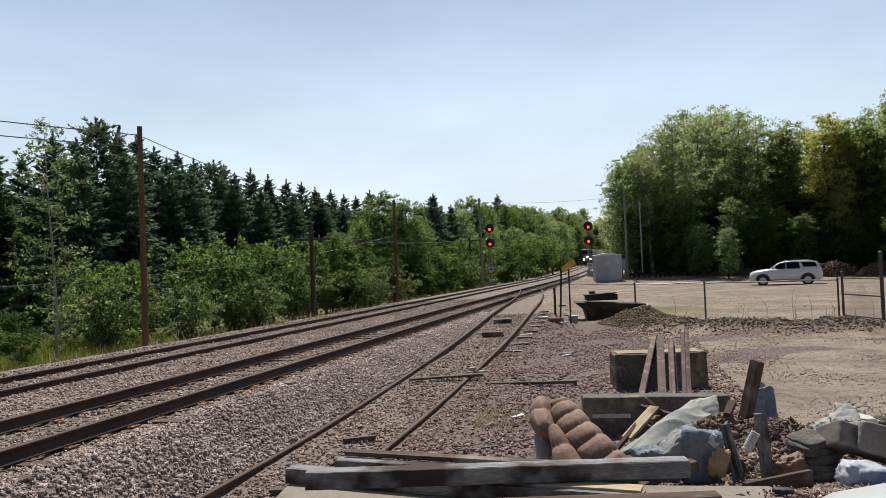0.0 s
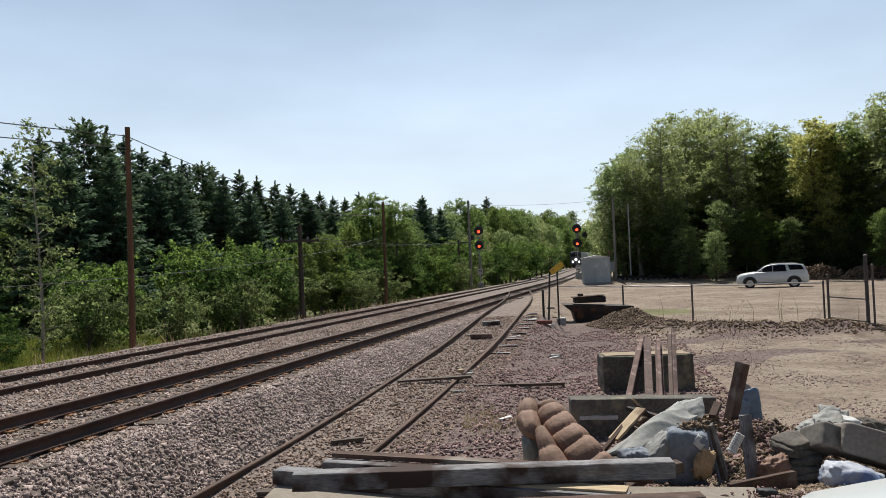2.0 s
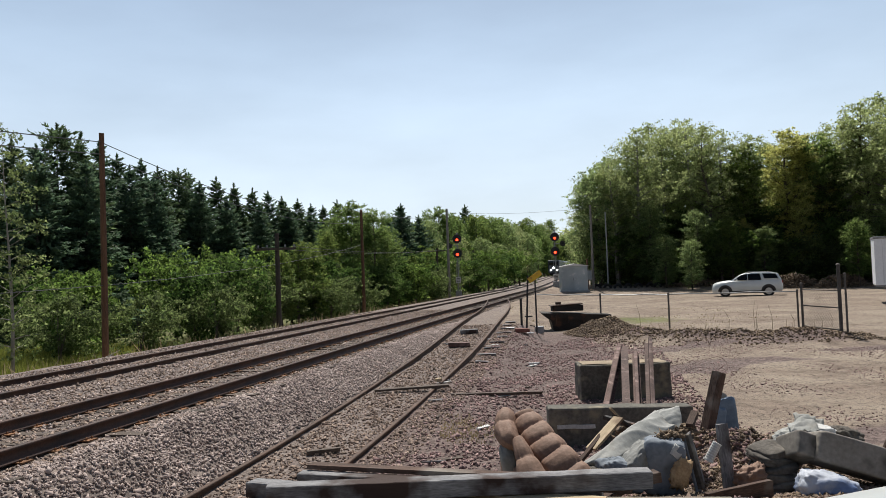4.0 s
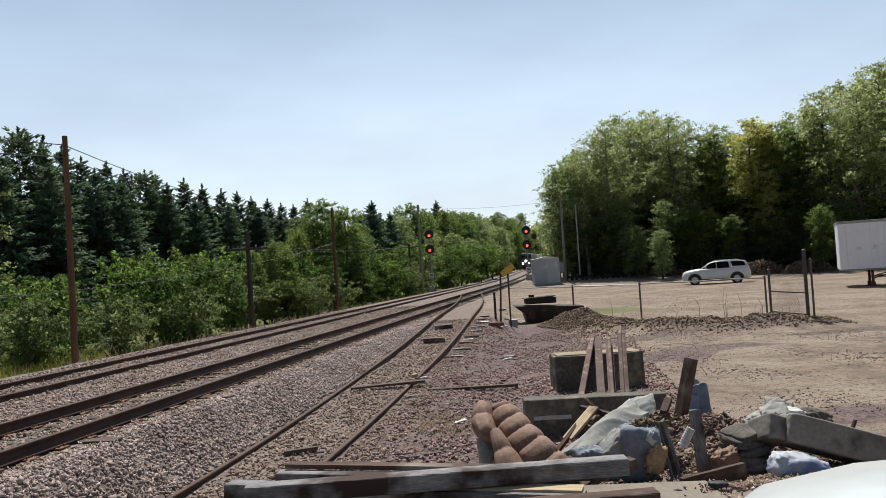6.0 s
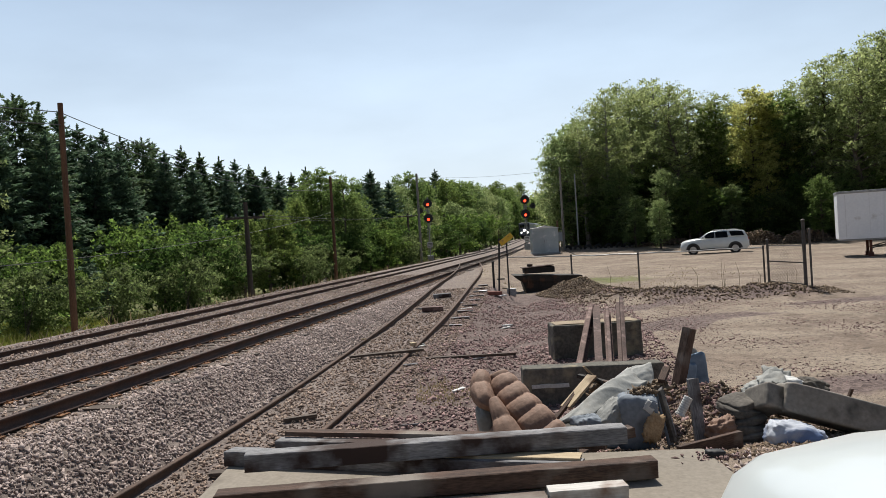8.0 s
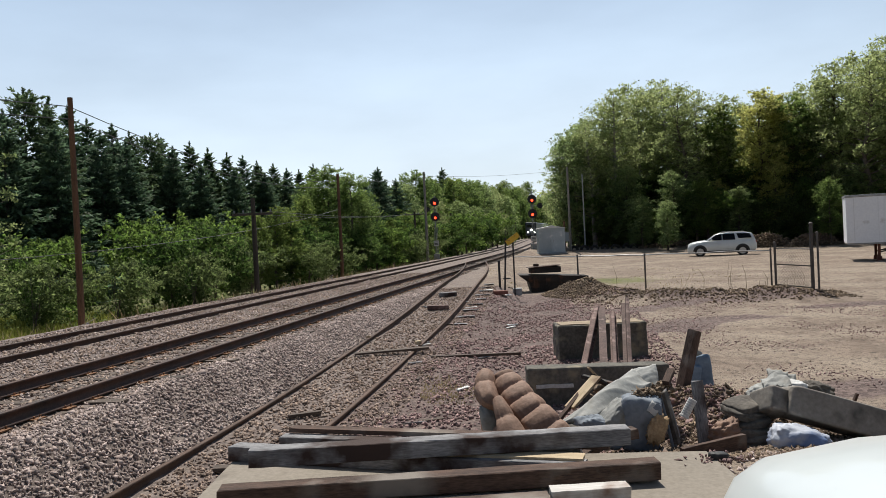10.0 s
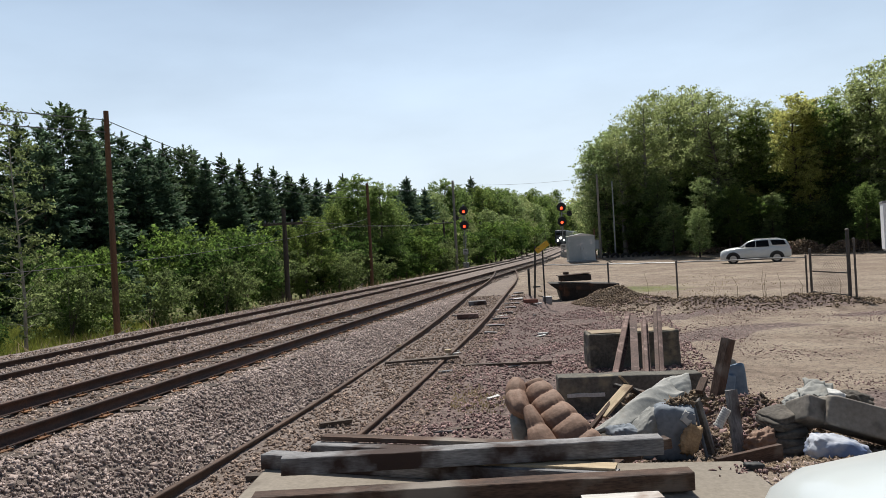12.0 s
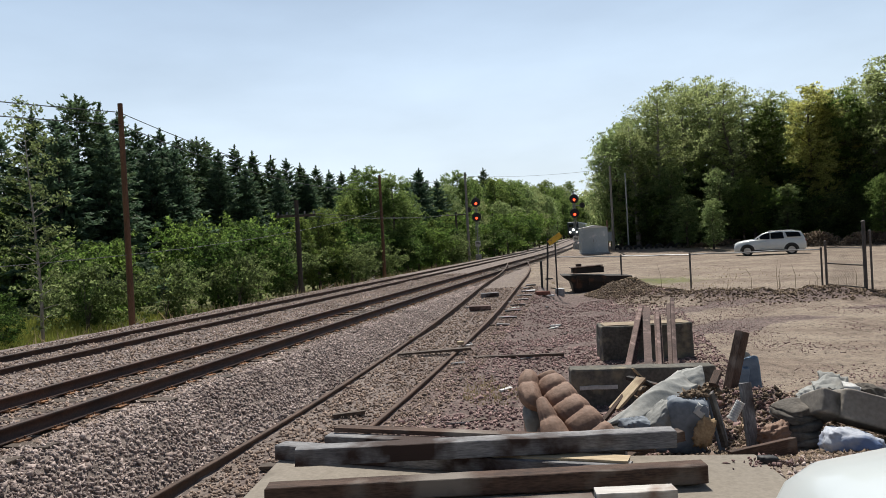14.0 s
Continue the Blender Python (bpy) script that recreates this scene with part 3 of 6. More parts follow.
vr = random.Random(11)
SPRUCES = [spruce("dark green spruce with drooping boughs beside the railway", 13.0, 4.2, 21, NEEDLE),
           spruce("dark blue-green spruce in a row behind shrubs", 12.0, 3.9, 22, NEEDLE_TIP, 28),
           spruce("tall narrow spruce with a pointed top", 14.0, 3.9, 23, NEEDLE, 32),
           spruce("broad old spruce with a blunt many-pointed top", 13.0, 4.4, 24, NEEDLE, 30, taper=0.5, tops=6)]
LEAFY = [broadleaf("full green broad-leaved tree at the wood's edge", 15.0, 3.1, 0.16, 19000, 0.125, LEAF_GREEN, BARK, 31, blobs=40),
         broadleaf("light green broad-leaved tree in spring leaf", 14.0, 2.9, 0.14, 17000, 0.12, LEAF_LIGHT, BARK, 32, blobs=38),
         broadleaf("dark green broad-leaved tree with a dense crown", 15.0, 3.5, 0.10, 18000, 0.135, LEAF_DARK, BARK, 33, blobs=40),
         broadleaf("airy grey-green tree with thin upper branches", 17.0, 3.2, 0.22, 15000, 0.105, LEAF_GREY, BARK_PALE, 34, airy=0.8, blobs=46),
         broadleaf("yellow-green tree with a rounded crown", 16.0, 2.6, 0.20, 15000, 0.115, LEAF_YELLOW, BARK, 35, blobs=36),
         broadleaf("tall green tree with an open crown and bare limbs showing", 17.0, 3.0, 0.25, 11500, 0.11, LEAF_OLIVE, BARK, 37, airy=0.7, blobs=54)]
BIRCH = broadleaf("slender young birch with sparse pale leaves", 9.5, 1.35, 0.10, 4200, 0.065, LEAF_BIRCH, BARK_PALE, 36, airy=0.8, blobs=44, girth=0.4)
SHRUBS = [broadleaf("dense bright green shrub by the track", 3.4, 1.6, 0.05, 8500, 0.075, SHRUB_LIGHT, BARK, 41, blobs=26, stems=5, category="shrub"),
          broadleaf("green shrub with arching stems", 3.0, 1.5, 0.05, 7500, 0.07, SHRUB_GREEN, BARK, 42, blobs=24, stems=5, category="shrub"),
          broadleaf("grey-green shrub with small leaves", 2.7, 1.6, 0.04, 7500, 0.06, SHRUB_GREY, BARK, 43, blobs=24, stems=6, category="shrub")]


TALL = (15, 14, 15, 17, 16, 17)


def put(proto, x, y, scale=1.0, squash=1.0, label=""):
    turn = vr.uniform(0, 360)
    return plant(proto, x, y, scale, turn, squash, label=label)


# spruce row beyond the tracks: x, y, kind, height of the top
for x, y, k, top in ((-27.1, 44, 0, 11.6), (-24.9, 45, 3, 12.6), (-23.3, 40, 1, 10.4), (-24.6, 47, 2, 12), (-25.8, 52, 1, 12.8), (-26.4, 56, 0, 12.6), (-25.4, 58, 1,
    12.5), (-22.7, 50, 1, 10.7), (-25.8, 62, 0, 12.5), (-25.6, 66, 3, 12.9), (-26.9, 72, 1, 13.4), (-23, 64, 1, 11.4), (-24.9, 74, 0, 13.2), (-24.4, 78,
    2, 13), (-24.2, 84, 0, 13.2), (-23.5, 88, 1, 13.3), (-23.9, 96, 2, 13.5), (-23.2, 102, 0, 13.8), (-22.7, 108, 1, 13.7), (-22.1, 114, 2, 14), (-20.6,
    118, 0, 15.2), (-22.1, 43, 1, 10), (-21.9, 52, 1, 10.2), (-21.3, 66, 1, 10.2), (-21.2, 76, 1, 10.6), (-21, 88, 1, 11.2), (-10.4, 112, 0, 13.2), (-8.6,
    106, 1, 11.2), (-12.2, 120, 1, 12.6), (-7.6, 118, 2, 11.8), (-0.9, 170, 0, 18.6), (-33.1, 50, 1, 11.4), (-49.6, 70, 2, 12.3), (-53, 72, 0, 12.2),
    (-52.2, 76, 1, 12.5), (-8.1, 90, 1, 11.4), (-6.2, 93, 1, 10.2), (-9.2, 86, 1, 9.4)):
    put(SPRUCES[k], x, y, (top - top_of_ground(x, y)) / (13.0, 12.0, 14.0, 13.0)[k])
# a second row behind, closing the gaps
for k in range(24):
    y = 46 + 3.6 * k
    x = float(main_x(y)) - 30 - 4 * vr.random() + 0.06 * k
    put(SPRUCES[k % 3], x, y, (10.6 + 0.055 * k + 1.6 * vr.random()) / (13.0, 12.0, 14.0)[k % 3])
# shrubs and young trees along the left bank
for x, y, k, sc in ((-14.5, 26.2, 2, 1.0), (-12.0, 27.0, 2, 0.95), (-15.6, 29.5, 0, 1.12), (-11.6, 31.5, 1, 1.15), (-10.3, 30.2, 2, 0.85), (-17.6, 31.0, 1, 1.05),
                    (-13.8, 35, 0, 1.35), (-11.6, 36.5, 1, 1.35), (-10.4, 39.5, 2, 1.3), (-12.8, 41, 0, 1.45), (-8.7, 46.5, 2, 1.1), (-11.0, 46, 1, 1.6),
                    (-7.6, 52.5, 2, 1.0), (-6.4, 58, 1, 1.1), (-4.9, 66, 0, 1.2), (-3.8, 72, 2, 1.2), (-5.6, 74, 1, 1.8), (-2.2, 81, 2, 1.3), (-3.6, 86, 0, 1.9), (0.2, 92, 1, 1.5),
                    (-21.5, 36, 1, 1.2), (-24.5, 39, 0, 1.1), (-17.4, 24.6, 2, 0.55), (-15.2, 22.6, 1, 0.42), (-18.6, 27.2, 1, 0.6), (-26.5, 46, 0, 1.7), (-30, 50, 1, 1.9), (-34, 56, 0, 1.9),
                    (-8.6, 55, 1, 1.3), (-7.6, 60, 1, 1.3), (-6.4, 66, 1, 1.4), (-5.4, 70, 1, 1.3), (-10.2, 50, 1, 1.5), (-6.0, 76, 1, 1.6), (-4.6, 83, 1, 1.5), (2.2, 100, 0, 1.7), (5.4, 112, 1, 1.6), (8.0, 125, 0, 1.8)):
    put(SHRUBS[k], x, y, sc * 0.93)
for x, y, k, top in ((-10.1, 44, 1, 5), (-9.6, 46, 1, 4.7), (-10.6, 42, 1, 4.4), (-9.7, 62, 0, 9.3), (-7.6, 60, 0, 8.3), (-11.5, 64, 0, 8.2), (-7.5, 66, 0, 7.4), (-9.9,
    70, 2, 8.9), (-10.7, 56, 1, 6.3), (-4.6, 78, 1, 5.6), (-5.7, 72, 1, 4.8), (-4.6, 112, 0, 13.4), (-5.4, 100, 2, 10.4), (-2.7, 118, 0, 12.8), (1.3, 128, 1,
    13.4), (4, 138, 0, 13.6), (7, 150, 2, 13.3), (10.2, 162, 5, 12.8), (13.4, 176, 2, 12.6), (-1.4, 104, 5, 8.5), (1.9, 118, 2, 8.7), (4.8, 128, 2, 8.1),
    (7, 135, 5, 7.1), (-29.6, 46, 1, 7.3), (-34.5, 50, 0, 7.7), (-26.7, 44, 0, 6.7)):
    put(LEAFY[k], x, y, (top - top_of_ground(x, y)) / TALL[k])
put(BIRCH, -13.75, 22.2, 0.87)
# wood beyond the yard
for x, y, k, top in ((12.6, 86, 3, 10.1), (13.3, 84, 3, 12.7), (13.9, 82, 2, 13.2), (15.6, 86, 2, 14.9), (15.4, 80, 3, 13.8), (17.2, 84, 3, 16.2), (18.2, 82, 3, 17.4),
    (20.2, 84, 5, 18.6), (20.5, 80, 3, 16.9), (22.5, 82, 3, 18.4), (24.6, 84, 3, 18.8), (24.9, 80, 5, 17.4), (27.3, 82, 3, 17.1), (28.4, 80, 1, 15.0),
    (30.6, 82, 5, 16.5), (31.1, 80, 2, 14.7), (32, 78, 4, 16.2), (32.3, 76, 4, 15), (34.7, 78, 1, 14.4), (33.9, 74, 0, 14.5), (35.1, 74, 5, 15.8), (37.5,
    76, 3, 16.9), (37, 72, 5, 17.5), (39.7, 74, 5, 18.6), (38.8, 70, 5, 17.1), (41.3, 72, 3, 19), (41.5, 70, 5, 19.4), (44.3, 72, 5, 19.8), (43.3, 68, 3,
    17.6), (46.6, 70, 5, 18.4), (47.9, 68, 5, 18.6), (16.9, 90, 2, 12.3), (19.7, 92, 2, 14.4), (22, 90, 2, 15), (25.3, 92, 2, 15.8), (27.4, 90, 2, 15),
    (30.7, 92, 2, 14.8), (32, 88, 2, 13.8), (35.4, 90, 2, 13.5), (37, 86, 2, 13.5), (39.3, 84, 2, 13.6), (41.5, 82, 2, 14.7), (43.5, 80, 2, 15.4), (45.4,
    78, 2, 15.5), (47.1, 76, 2, 15.5), (15.9, 78, 2, 8.6), (18.1, 77, 2, 9.2), (20, 76, 2, 8.1), (22.6, 76, 2, 8.5), (24.5, 75, 0, 7.2), (26.4, 74, 4,
    7.5), (24.8, 73, 1, 7.4), (27.9, 73, 2, 6.3), (30, 71, 1, 6.5), (32.5, 70, 2, 6.3), (34.6, 69, 0, 6.6), (36.6, 68, 2, 6.9), (18.6, 73, 2, 5.8), (20.7,
    72, 2, 5.3), (32.6, 73, 4, 15.0), (30.6, 71.5, 4, 9.0), (36.6, 190, 2, 12.6), (40.2, 188, 5, 13.2), (42.0, 205, 2, 11.0)):
    # crowns stand at uneven depths along the edge
    near = vr.choice((0.95, 0.97, 1.0, 1.03)) if y < 95 else 1.0
    x, y, top = x * near, y * near, 2.3 + (top - 2.3) * near
    put(LEAFY[k], x, y, (top * (1.06 if top > 12 else 1.0) - top_of_ground(x, y)) / TALL[k])
for x, y, k, sc in ((17.5, 77, 1, 1.3), (20.5, 75, 2, 1.2), (22.5, 73, 0, 1.2), (24.8, 72.5, 1, 1.4), (27.2, 72, 0, 1.5), (29.8, 71.5, 1, 1.3), (32.5, 71, 2, 1.4), (35.0, 70.5, 0, 1.6), (37.8, 69.5, 1, 1.5), (40.4, 68, 0, 1.7), (43.5, 67, 1, 1.6), (46.5, 65.5, 0, 1.7), (50, 64, 1, 1.8)):
    put(SHRUBS[k], x, y, sc)
# undergrowth closing the foot of the wood
for k in range(34):
    x = 13.2 + 1.15 * k
    y = 80.5 - 0.36 * k * 0.9 + vr.uniform(-1.2, 1.2)
    put(SHRUBS[1 if k % 3 else 2], x, y, vr.uniform(1.5, 2.3))
for k in range(30):
    x = 15.0 + 1.1 * k + vr.uniform(-0.4, 0.4)
    y = 76.0 - 0.30 * k + vr.uniform(-0.8, 0.8)
    put(SHRUBS[0 if k % 2 else 2], x, y, vr.uniform(0.8, 1.6))
# dense young wood down the line, beyond the far track
for k in range(46):
    y = 100 + 4.6 * k
    for row in (0, 1):
        x = float(main_x(y)) - 15.0 - 7.0 * row - 4.5 * vr.random()
        top = (2.3 + (0.056 + 0.026 * row) * y * (1 - 0.0006 * (y - 100))) * vr.uniform(0.86, 1.08)
        kind = (0, 1, 0, 0, 5, 1)[vr.randrange(6)]
        put(LEAFY[kind], x, y + vr.uniform(-2, 2), (top - top_of_ground(x, y)) / TALL[kind])
# distant woods that close the horizon
wr = np.random.default_rng(77)
P, O = [], []
for k in range(1000):
    u = wr.uniform(-1, 1)
    x = u * 420
    y = wr.uniform(200, 420) - 0.25 * abs(x) + 30
    if abs(x - float(main_x(y)) + 2) < 45 and y < 300:
        continue
    if abs(x - float(main_x(y)) + 2) < 9:
        y += 90
    h, r = wr.uniform(9, 15), wr.uniform(3, 6)
    lift = 9.0 * math.exp(-((x / y - 0.13) / 0.09) ** 2) * max(0.0, (y - 250) / 120)
    d = wr.normal(size=(120, 3))
    d /= np.linalg.norm(d, axis=1)[:, None]
    P.append(np.array([x, y, h * 0.5 + lift]) + d * np.array([r, r, h * 0.52]) * wr.uniform(0.75, 1.08, (120, 1)))
    O.append(d + np.array([0, 0, 0.4]))
for k in range(150):
    y = wr.uniform(440, 560)
    x = float(main_x(y)) + wr.uniform(-70, 70)
    h, r = wr.uniform(14, 24), wr.uniform(4, 7)
    d = wr.normal(size=(120, 3))
    d /= np.linalg.norm(d, axis=1)[:, None]
    P.append(np.array([x, y, h * 0.5 + 2]) + d * np.array([r, r, h * 0.55]) * wr.uniform(0.7, 1.08, (120, 1)))
    O.append(d + np.array([0, 0, 0.4]))
far_wood = leaves("distant_woods", np.concatenate(P), np.concatenate(O), 1.05, LEAF_OLIVE, None, wr, flat=0.6)
tagged(far_wood, "distant green mixed woods on the horizon", "woods", kind="stuff")
for p0 in (*SPRUCES, *LEAFY, BIRCH, *SHRUBS):
    for c0 in list(p0.children):
        bpy.data.objects.remove(c0)
    bpy.data.objects.remove(p0)


# ---- poles, wires and signals along the line ----
POLE_WOOD = material("creosoted_pole", (0.07, 0.035, 0.02), (0.17, 0.09, 0.05), rough=0.9, coarse=2, fine=20, stretch=(4, 4, 0.4), dist=0.006)
POLE_DARK = material("dark_pole", (0.035, 0.028, 0.022), (0.09, 0.075, 0.06), rough=0.9, coarse=2, fine=20, stretch=(4, 4, 0.4), dist=0.006)
POLE_GREY = material("grey_pole", (0.16, 0.15, 0.13), (0.30, 0.28, 0.25), rough=0.9, coarse=2, fine=20, stretch=(4, 4, 0.4), dist=0.006)
WIRE = material("wire", (0.10, 0.10, 0.10), (0.22, 0.22, 0.22), rough=0.6, metal=0.4, bump=0, vary=0)
STEEL = material("galvanised", (0.22, 0.23, 0.24), (0.40, 0.41, 0.42), rough=0.55, metal=0.6, coarse=4, fine=40, dist=0.002)
BLACK = material("black_paint", (0.010, 0.010, 0.011), (0.03, 0.03, 0.032), rough=0.6, coarse=4, fine=40, dist=0.002)
RED_LENS = material("red_lens", (1.0, 0.03, 0.01), (1.0, 0.06, 0.02), rough=0.3, bump=0, vary=0, emit=6.0)
HEADLIGHT = material("headlamp", (1.0, 0.92, 0.75), (1.0, 0.95, 0.85), rough=0.3, bump=0, vary=0, emit=9.0)
DULL_LENS = material("dark_lens", (0.02, 0.02, 0.025), (0.04, 0.04, 0.05), rough=0.15, bump=0, vary=0)
WHITE_PLATE = material("white_plate", (0.55, 0.55, 0.55), (0.72, 0.72, 0.72), rough=0.6, coarse=3, fine=20, dist=0.001)


def pole(name, label, x, y, top, r, mat, arm=None, category="pole"):
    z0 = top_of_ground(x, y) - 0.1
    t = empty(name, pose(x, y, z0), label, category, "poles beside the railway")
    h = top - z0
    bm = bmesh.new()
    tube(bm, [(0, 0, 0), (0.01, 0, h * 0.5), (0, 0.01, h)], [r, r * 0.88, r * 0.74], 12)
    part("shaft", bm, mat, t, smooth=False)
    if arm:
        az, half = arm
        bm = bmesh.new()
        box(bm, 0, -r - 0.05, az - z0, 2 * half, 0.09, 0.11, bevel=0.01)
        part("crossarm", bm, mat, t)
        for k in (-0.9, -0.45, 0.45, 0.9):
            bm = bmesh.new()
            tube(bm, [(k * half, -r - 0.05, az - z0 + 0.05), (k * half, -r - 0.05, az - z0 + 0.12), (k * half, -r - 0.05, az - z0 + 0.2)], [0.02, 0.04, 0.03], 8)
            part("insulator", bm, STEEL, t)
    return t


pole("utility_pole", "weathered red-brown wooden pole carrying two wires", -11.88, 24.15, 7.42, 0.11, POLE_WOOD)
pole("utility_pole", "short dark wooden pole with a crossarm", -9.18, 35.75, 4.71, 0.13, POLE_DARK, arm=(3.95, 0.95))
pole("utility_pole", "brown wooden pole among green trees", -7.26, 50.79, 7.08, 0.12, POLE_WOOD)
pole("utility_pole", "dark wooden pole with a crossarm by the signal", -3.35, 76, 5.3, 0.14, POLE_DARK, arm=(5.0, 0.95))
pole("utility_pole", "tall pale grey pole beside the signal", -2.25, 77, 9.3, 0.15, POLE_GREY)
for off, y, top in ((9.5, 100, 6.0), (9.3, 122, 6.2), (9.2, 146, 6.6), (9.0, 172, 7.0), (8.8, 200, 7.4), (8.8, 232, 7.6)):
    pole("utility_pole", "dark wooden pole further down the line", float(main_x(y)) - off, y, top, 0.13, POLE_DARK)
pole("utility_pole", "leaning pale pole at the wood's edge", 11.65, 73, 8.75, 0.13, POLE_GREY)
pole("utility_pole", "thin grey metal pole at the wood's edge", 13.05, 73, 8.0, 0.075, STEEL)


def wire(pts_pairs, r, sag, name="overhead_wire", label="thin grey overhead wire between poles"):
    for a, b in pts_pairs:
        a, b = Vector(a), Vector(b)
        bm = bmesh.new()
        pts = [a.lerp(b, k / 14) - Vector((0, 0, sag * 4 * (k / 14) * (1 - k / 14))) for k in range(15)]
        tube(bm, pts, r, 5)
        tagged(part(name, bm, WIRE), label, "wire", "overhead wires")


wire((((-19.2, -3, 6.0), (-11.88, 24.05, 7.12)),), 0.016, 0.35)
wire((((-11.88, 24.05, 7.12), (-7.3, 50.7, 6.6)), ((-11.88, 24.05, 6.72), (-7.3, 50.7, 6.2))), 0.014, 0.75)
wire((((-19.2, -3, 5.65), (-11.88, 24.05, 6.72)),), 0.016, 0.35)
wire((((-7.3, 50.7, 6.85), (-2.25, 76.9, 8.6)), ((-2.25, 76.9, 8.9), (11.65, 72.9, 8.5)), ((-16.6, -3, 2.6), (-11.88, 24.05, 2.45)), ((-11.88, 24.05, 2.45), (-7.3, 50.7, 4.7)),
      ((-9.9, 35.6, 4.05), (-3.9, 75.8, 5.1)), ((-8.4, 35.6, 4.05), (-2.8, 75.8, 5.1))), 0.010, 0.3)


def signal(label, x, y, side, heads):
    z0 = top_of_ground(x, y) - 0.05
    t = empty("railway_signal", pose(x, y, z0), label, "railway signal", "railway signals")
    h = 7.0 - z0
    bm = bmesh.new()
    box(bm, 0, 0, 0.3, 0.6, 0.6, 0.7, bevel=0.03)
    part("base", bm, STEEL, t)
    bm = bmesh.new()
    tube(bm, [(0, 0, 0.6), (0, 0, h)], [0.075, 0.065], 12)
    part("mast", bm, STEEL, t)
    for zc in heads:
        zc -= z0
        bm = bmesh.new()
        tube(bm, [(0, -0.16, zc), (0, -0.14, zc), (0, -0.12, zc)], [0.46, 0.48, 0.46], 28)
        box(bm, 0, -0.02, zc, 0.42, 0.24, 0.62, bevel=0.03)
        hd = part("signal_head", bm, BLACK, t, "round black signal head")
        bm = bmesh.new()
        tube(bm, [(0, -0.165, zc - 0.12), (0, -0.20, zc - 0.12)], [0.125, 0.115], 18)
        part("lens", bm, RED_LENS, hd, "lit red lens")
        bm = bmesh.new()
        for k in range(-4, 5):
            a0, a1 = math.radians(90 + k * 22 - 11), math.radians(90 + k * 22 + 11)
            q = [bm.verts.new((0.15 * math.cos(a), yy, zc - 0.12 + 0.15 * math.sin(a))) for a, yy in ((a0, -0.16), (a1, -0.16), (a1, -0.36), (a0, -0.36))]
            bm.faces.new(q)
        bmesh.ops.solidify(bm, geom=bm.faces[:], thickness=0.008)
        part("hood", bm, BLACK, hd)
    bm = bmesh.new()
    zc = sum(heads) / 2 - z0 + 0.05
    box(bm, side * 0.42, 0.05, zc, 0.8, 0.07, 0.07)
    part("bracket", bm, STEEL, t)
    bm = bmesh.new()
    tube(bm, [(side * 0.82, -0.12, zc), (side * 0.82, 0.12, zc)], [0.30, 0.26], 20)
    sm = part("side_lamp", bm, BLACK, t, "unlit dark side lamp")
    bm = bmesh.new()
    tube(bm, [(side * 0.82, -0.125, zc), (side * 0.82, -0.15, zc)], [0.11, 0.10], 14)
    part("lens", bm, DULL_LENS, sm)
    bm = bmesh.new()
    box(bm, 0, -0.10, 2.0 - z0, 0.55, 0.02, 0.55, bevel=0.005)
    pl = part("number_plate", bm, WHITE_PLATE, t, "small white plate with dark bars")
    bm = bmesh.new()
    for k in range(3):
        box(bm, 0, -0.115, 2.14 - k * 0.14 - z0, 0.4, 0.006, 0.06)
    part("bar", bm, BLACK, pl)
    bm = bmesh.new()
    for k in (-0.17, 0.17):
        tube(bm, [(k, 0.14, 0.6), (k, 0.14, h - 0.3)], 0.018, 6)
    for k in range(int((h - 1) / 0.32)):
        tube(bm, [(-0.17, 0.14, 0.8 + k * 0.32), (0.17, 0.14, 0.8 + k * 0.32)], 0.012, 5)
    part("ladder", bm, STEEL, t)
    return t


signal("railway signal mast with two lit red lights", -1.35, 80, -1, (6.35, 4.8))
signal("railway signal mast with two red lights and a side lamp", 8.9, 80, 1, (6.15, 4.65))

# relay cabinet
CABINET = material("cabinet_grey", (0.34, 0.40, 0.43), (0.45, 0.51, 0.54), rough=0.5, coarse=1.2, fine=30, dist=0.001, spots=(0.62, 0.64, 0.64), spot_scale=2.5, spot_edge=0.66)
cz = top_of_ground(9.35, 70.8)
cab = empty("relay_cabinet", pose(9.5, 71.1, cz - 0.05), "pale grey metal relay cabinet beside the track", "equipment cabinet")
bm = bmesh.new()
box(bm, 0, 0, 1.25, 2.4, 2.0, 2.3, bevel=0.02)
part("body", bm, CABINET, cab)
bm = bmesh.new()
vs = [bm.verts.new(p) for p in ((-1.32, -1.12, 2.38), (1.32, -1.12, 2.38), (1.32, 1.12, 2.38), (-1.32, 1.12, 2.38), (0.05, -1.12, 2.62), (0.05, 1.12, 2.62))]
for q in ((0, 1, 4), (2, 3, 5), (1, 2, 5, 4), (3, 0, 4, 5), (3, 2, 1, 0)):
    bm.faces.new([vs[i] for i in q])
part("roof", bm, WHITE_PLATE, cab, "pale shallow gabled roof")
for k in (-0.6, 0.6):
    bm = bmesh.new()
    box(bm, k, -1.008, 1.2, 1.08, 0.02, 2.0, bevel=0.008)
    d = part("door", bm, CABINET, cab)
    bm = bmesh.new()
    box(bm, k * 0.2, -1.04, 1.2, 0.05, 0.04, 0.25, bevel=0.008)
    part("handle", bm, STEEL, d)
bm = bmesh.new()
box(bm, 0, 0, 0.05, 2.6, 2.2, 0.16, bevel=0.02)
part("plinth", bm, STEEL, cab)
pole("utility_pole", "brown pole behind the relay cabinet with a meter box", 11.05, 72.5, 3.6, 0.10, POLE_WOOD)
mb = empty("meter_box", pose(11.05, 72.3, 1.6), "small grey meter box on a brown pole", "meter box")
bm = bmesh.new()
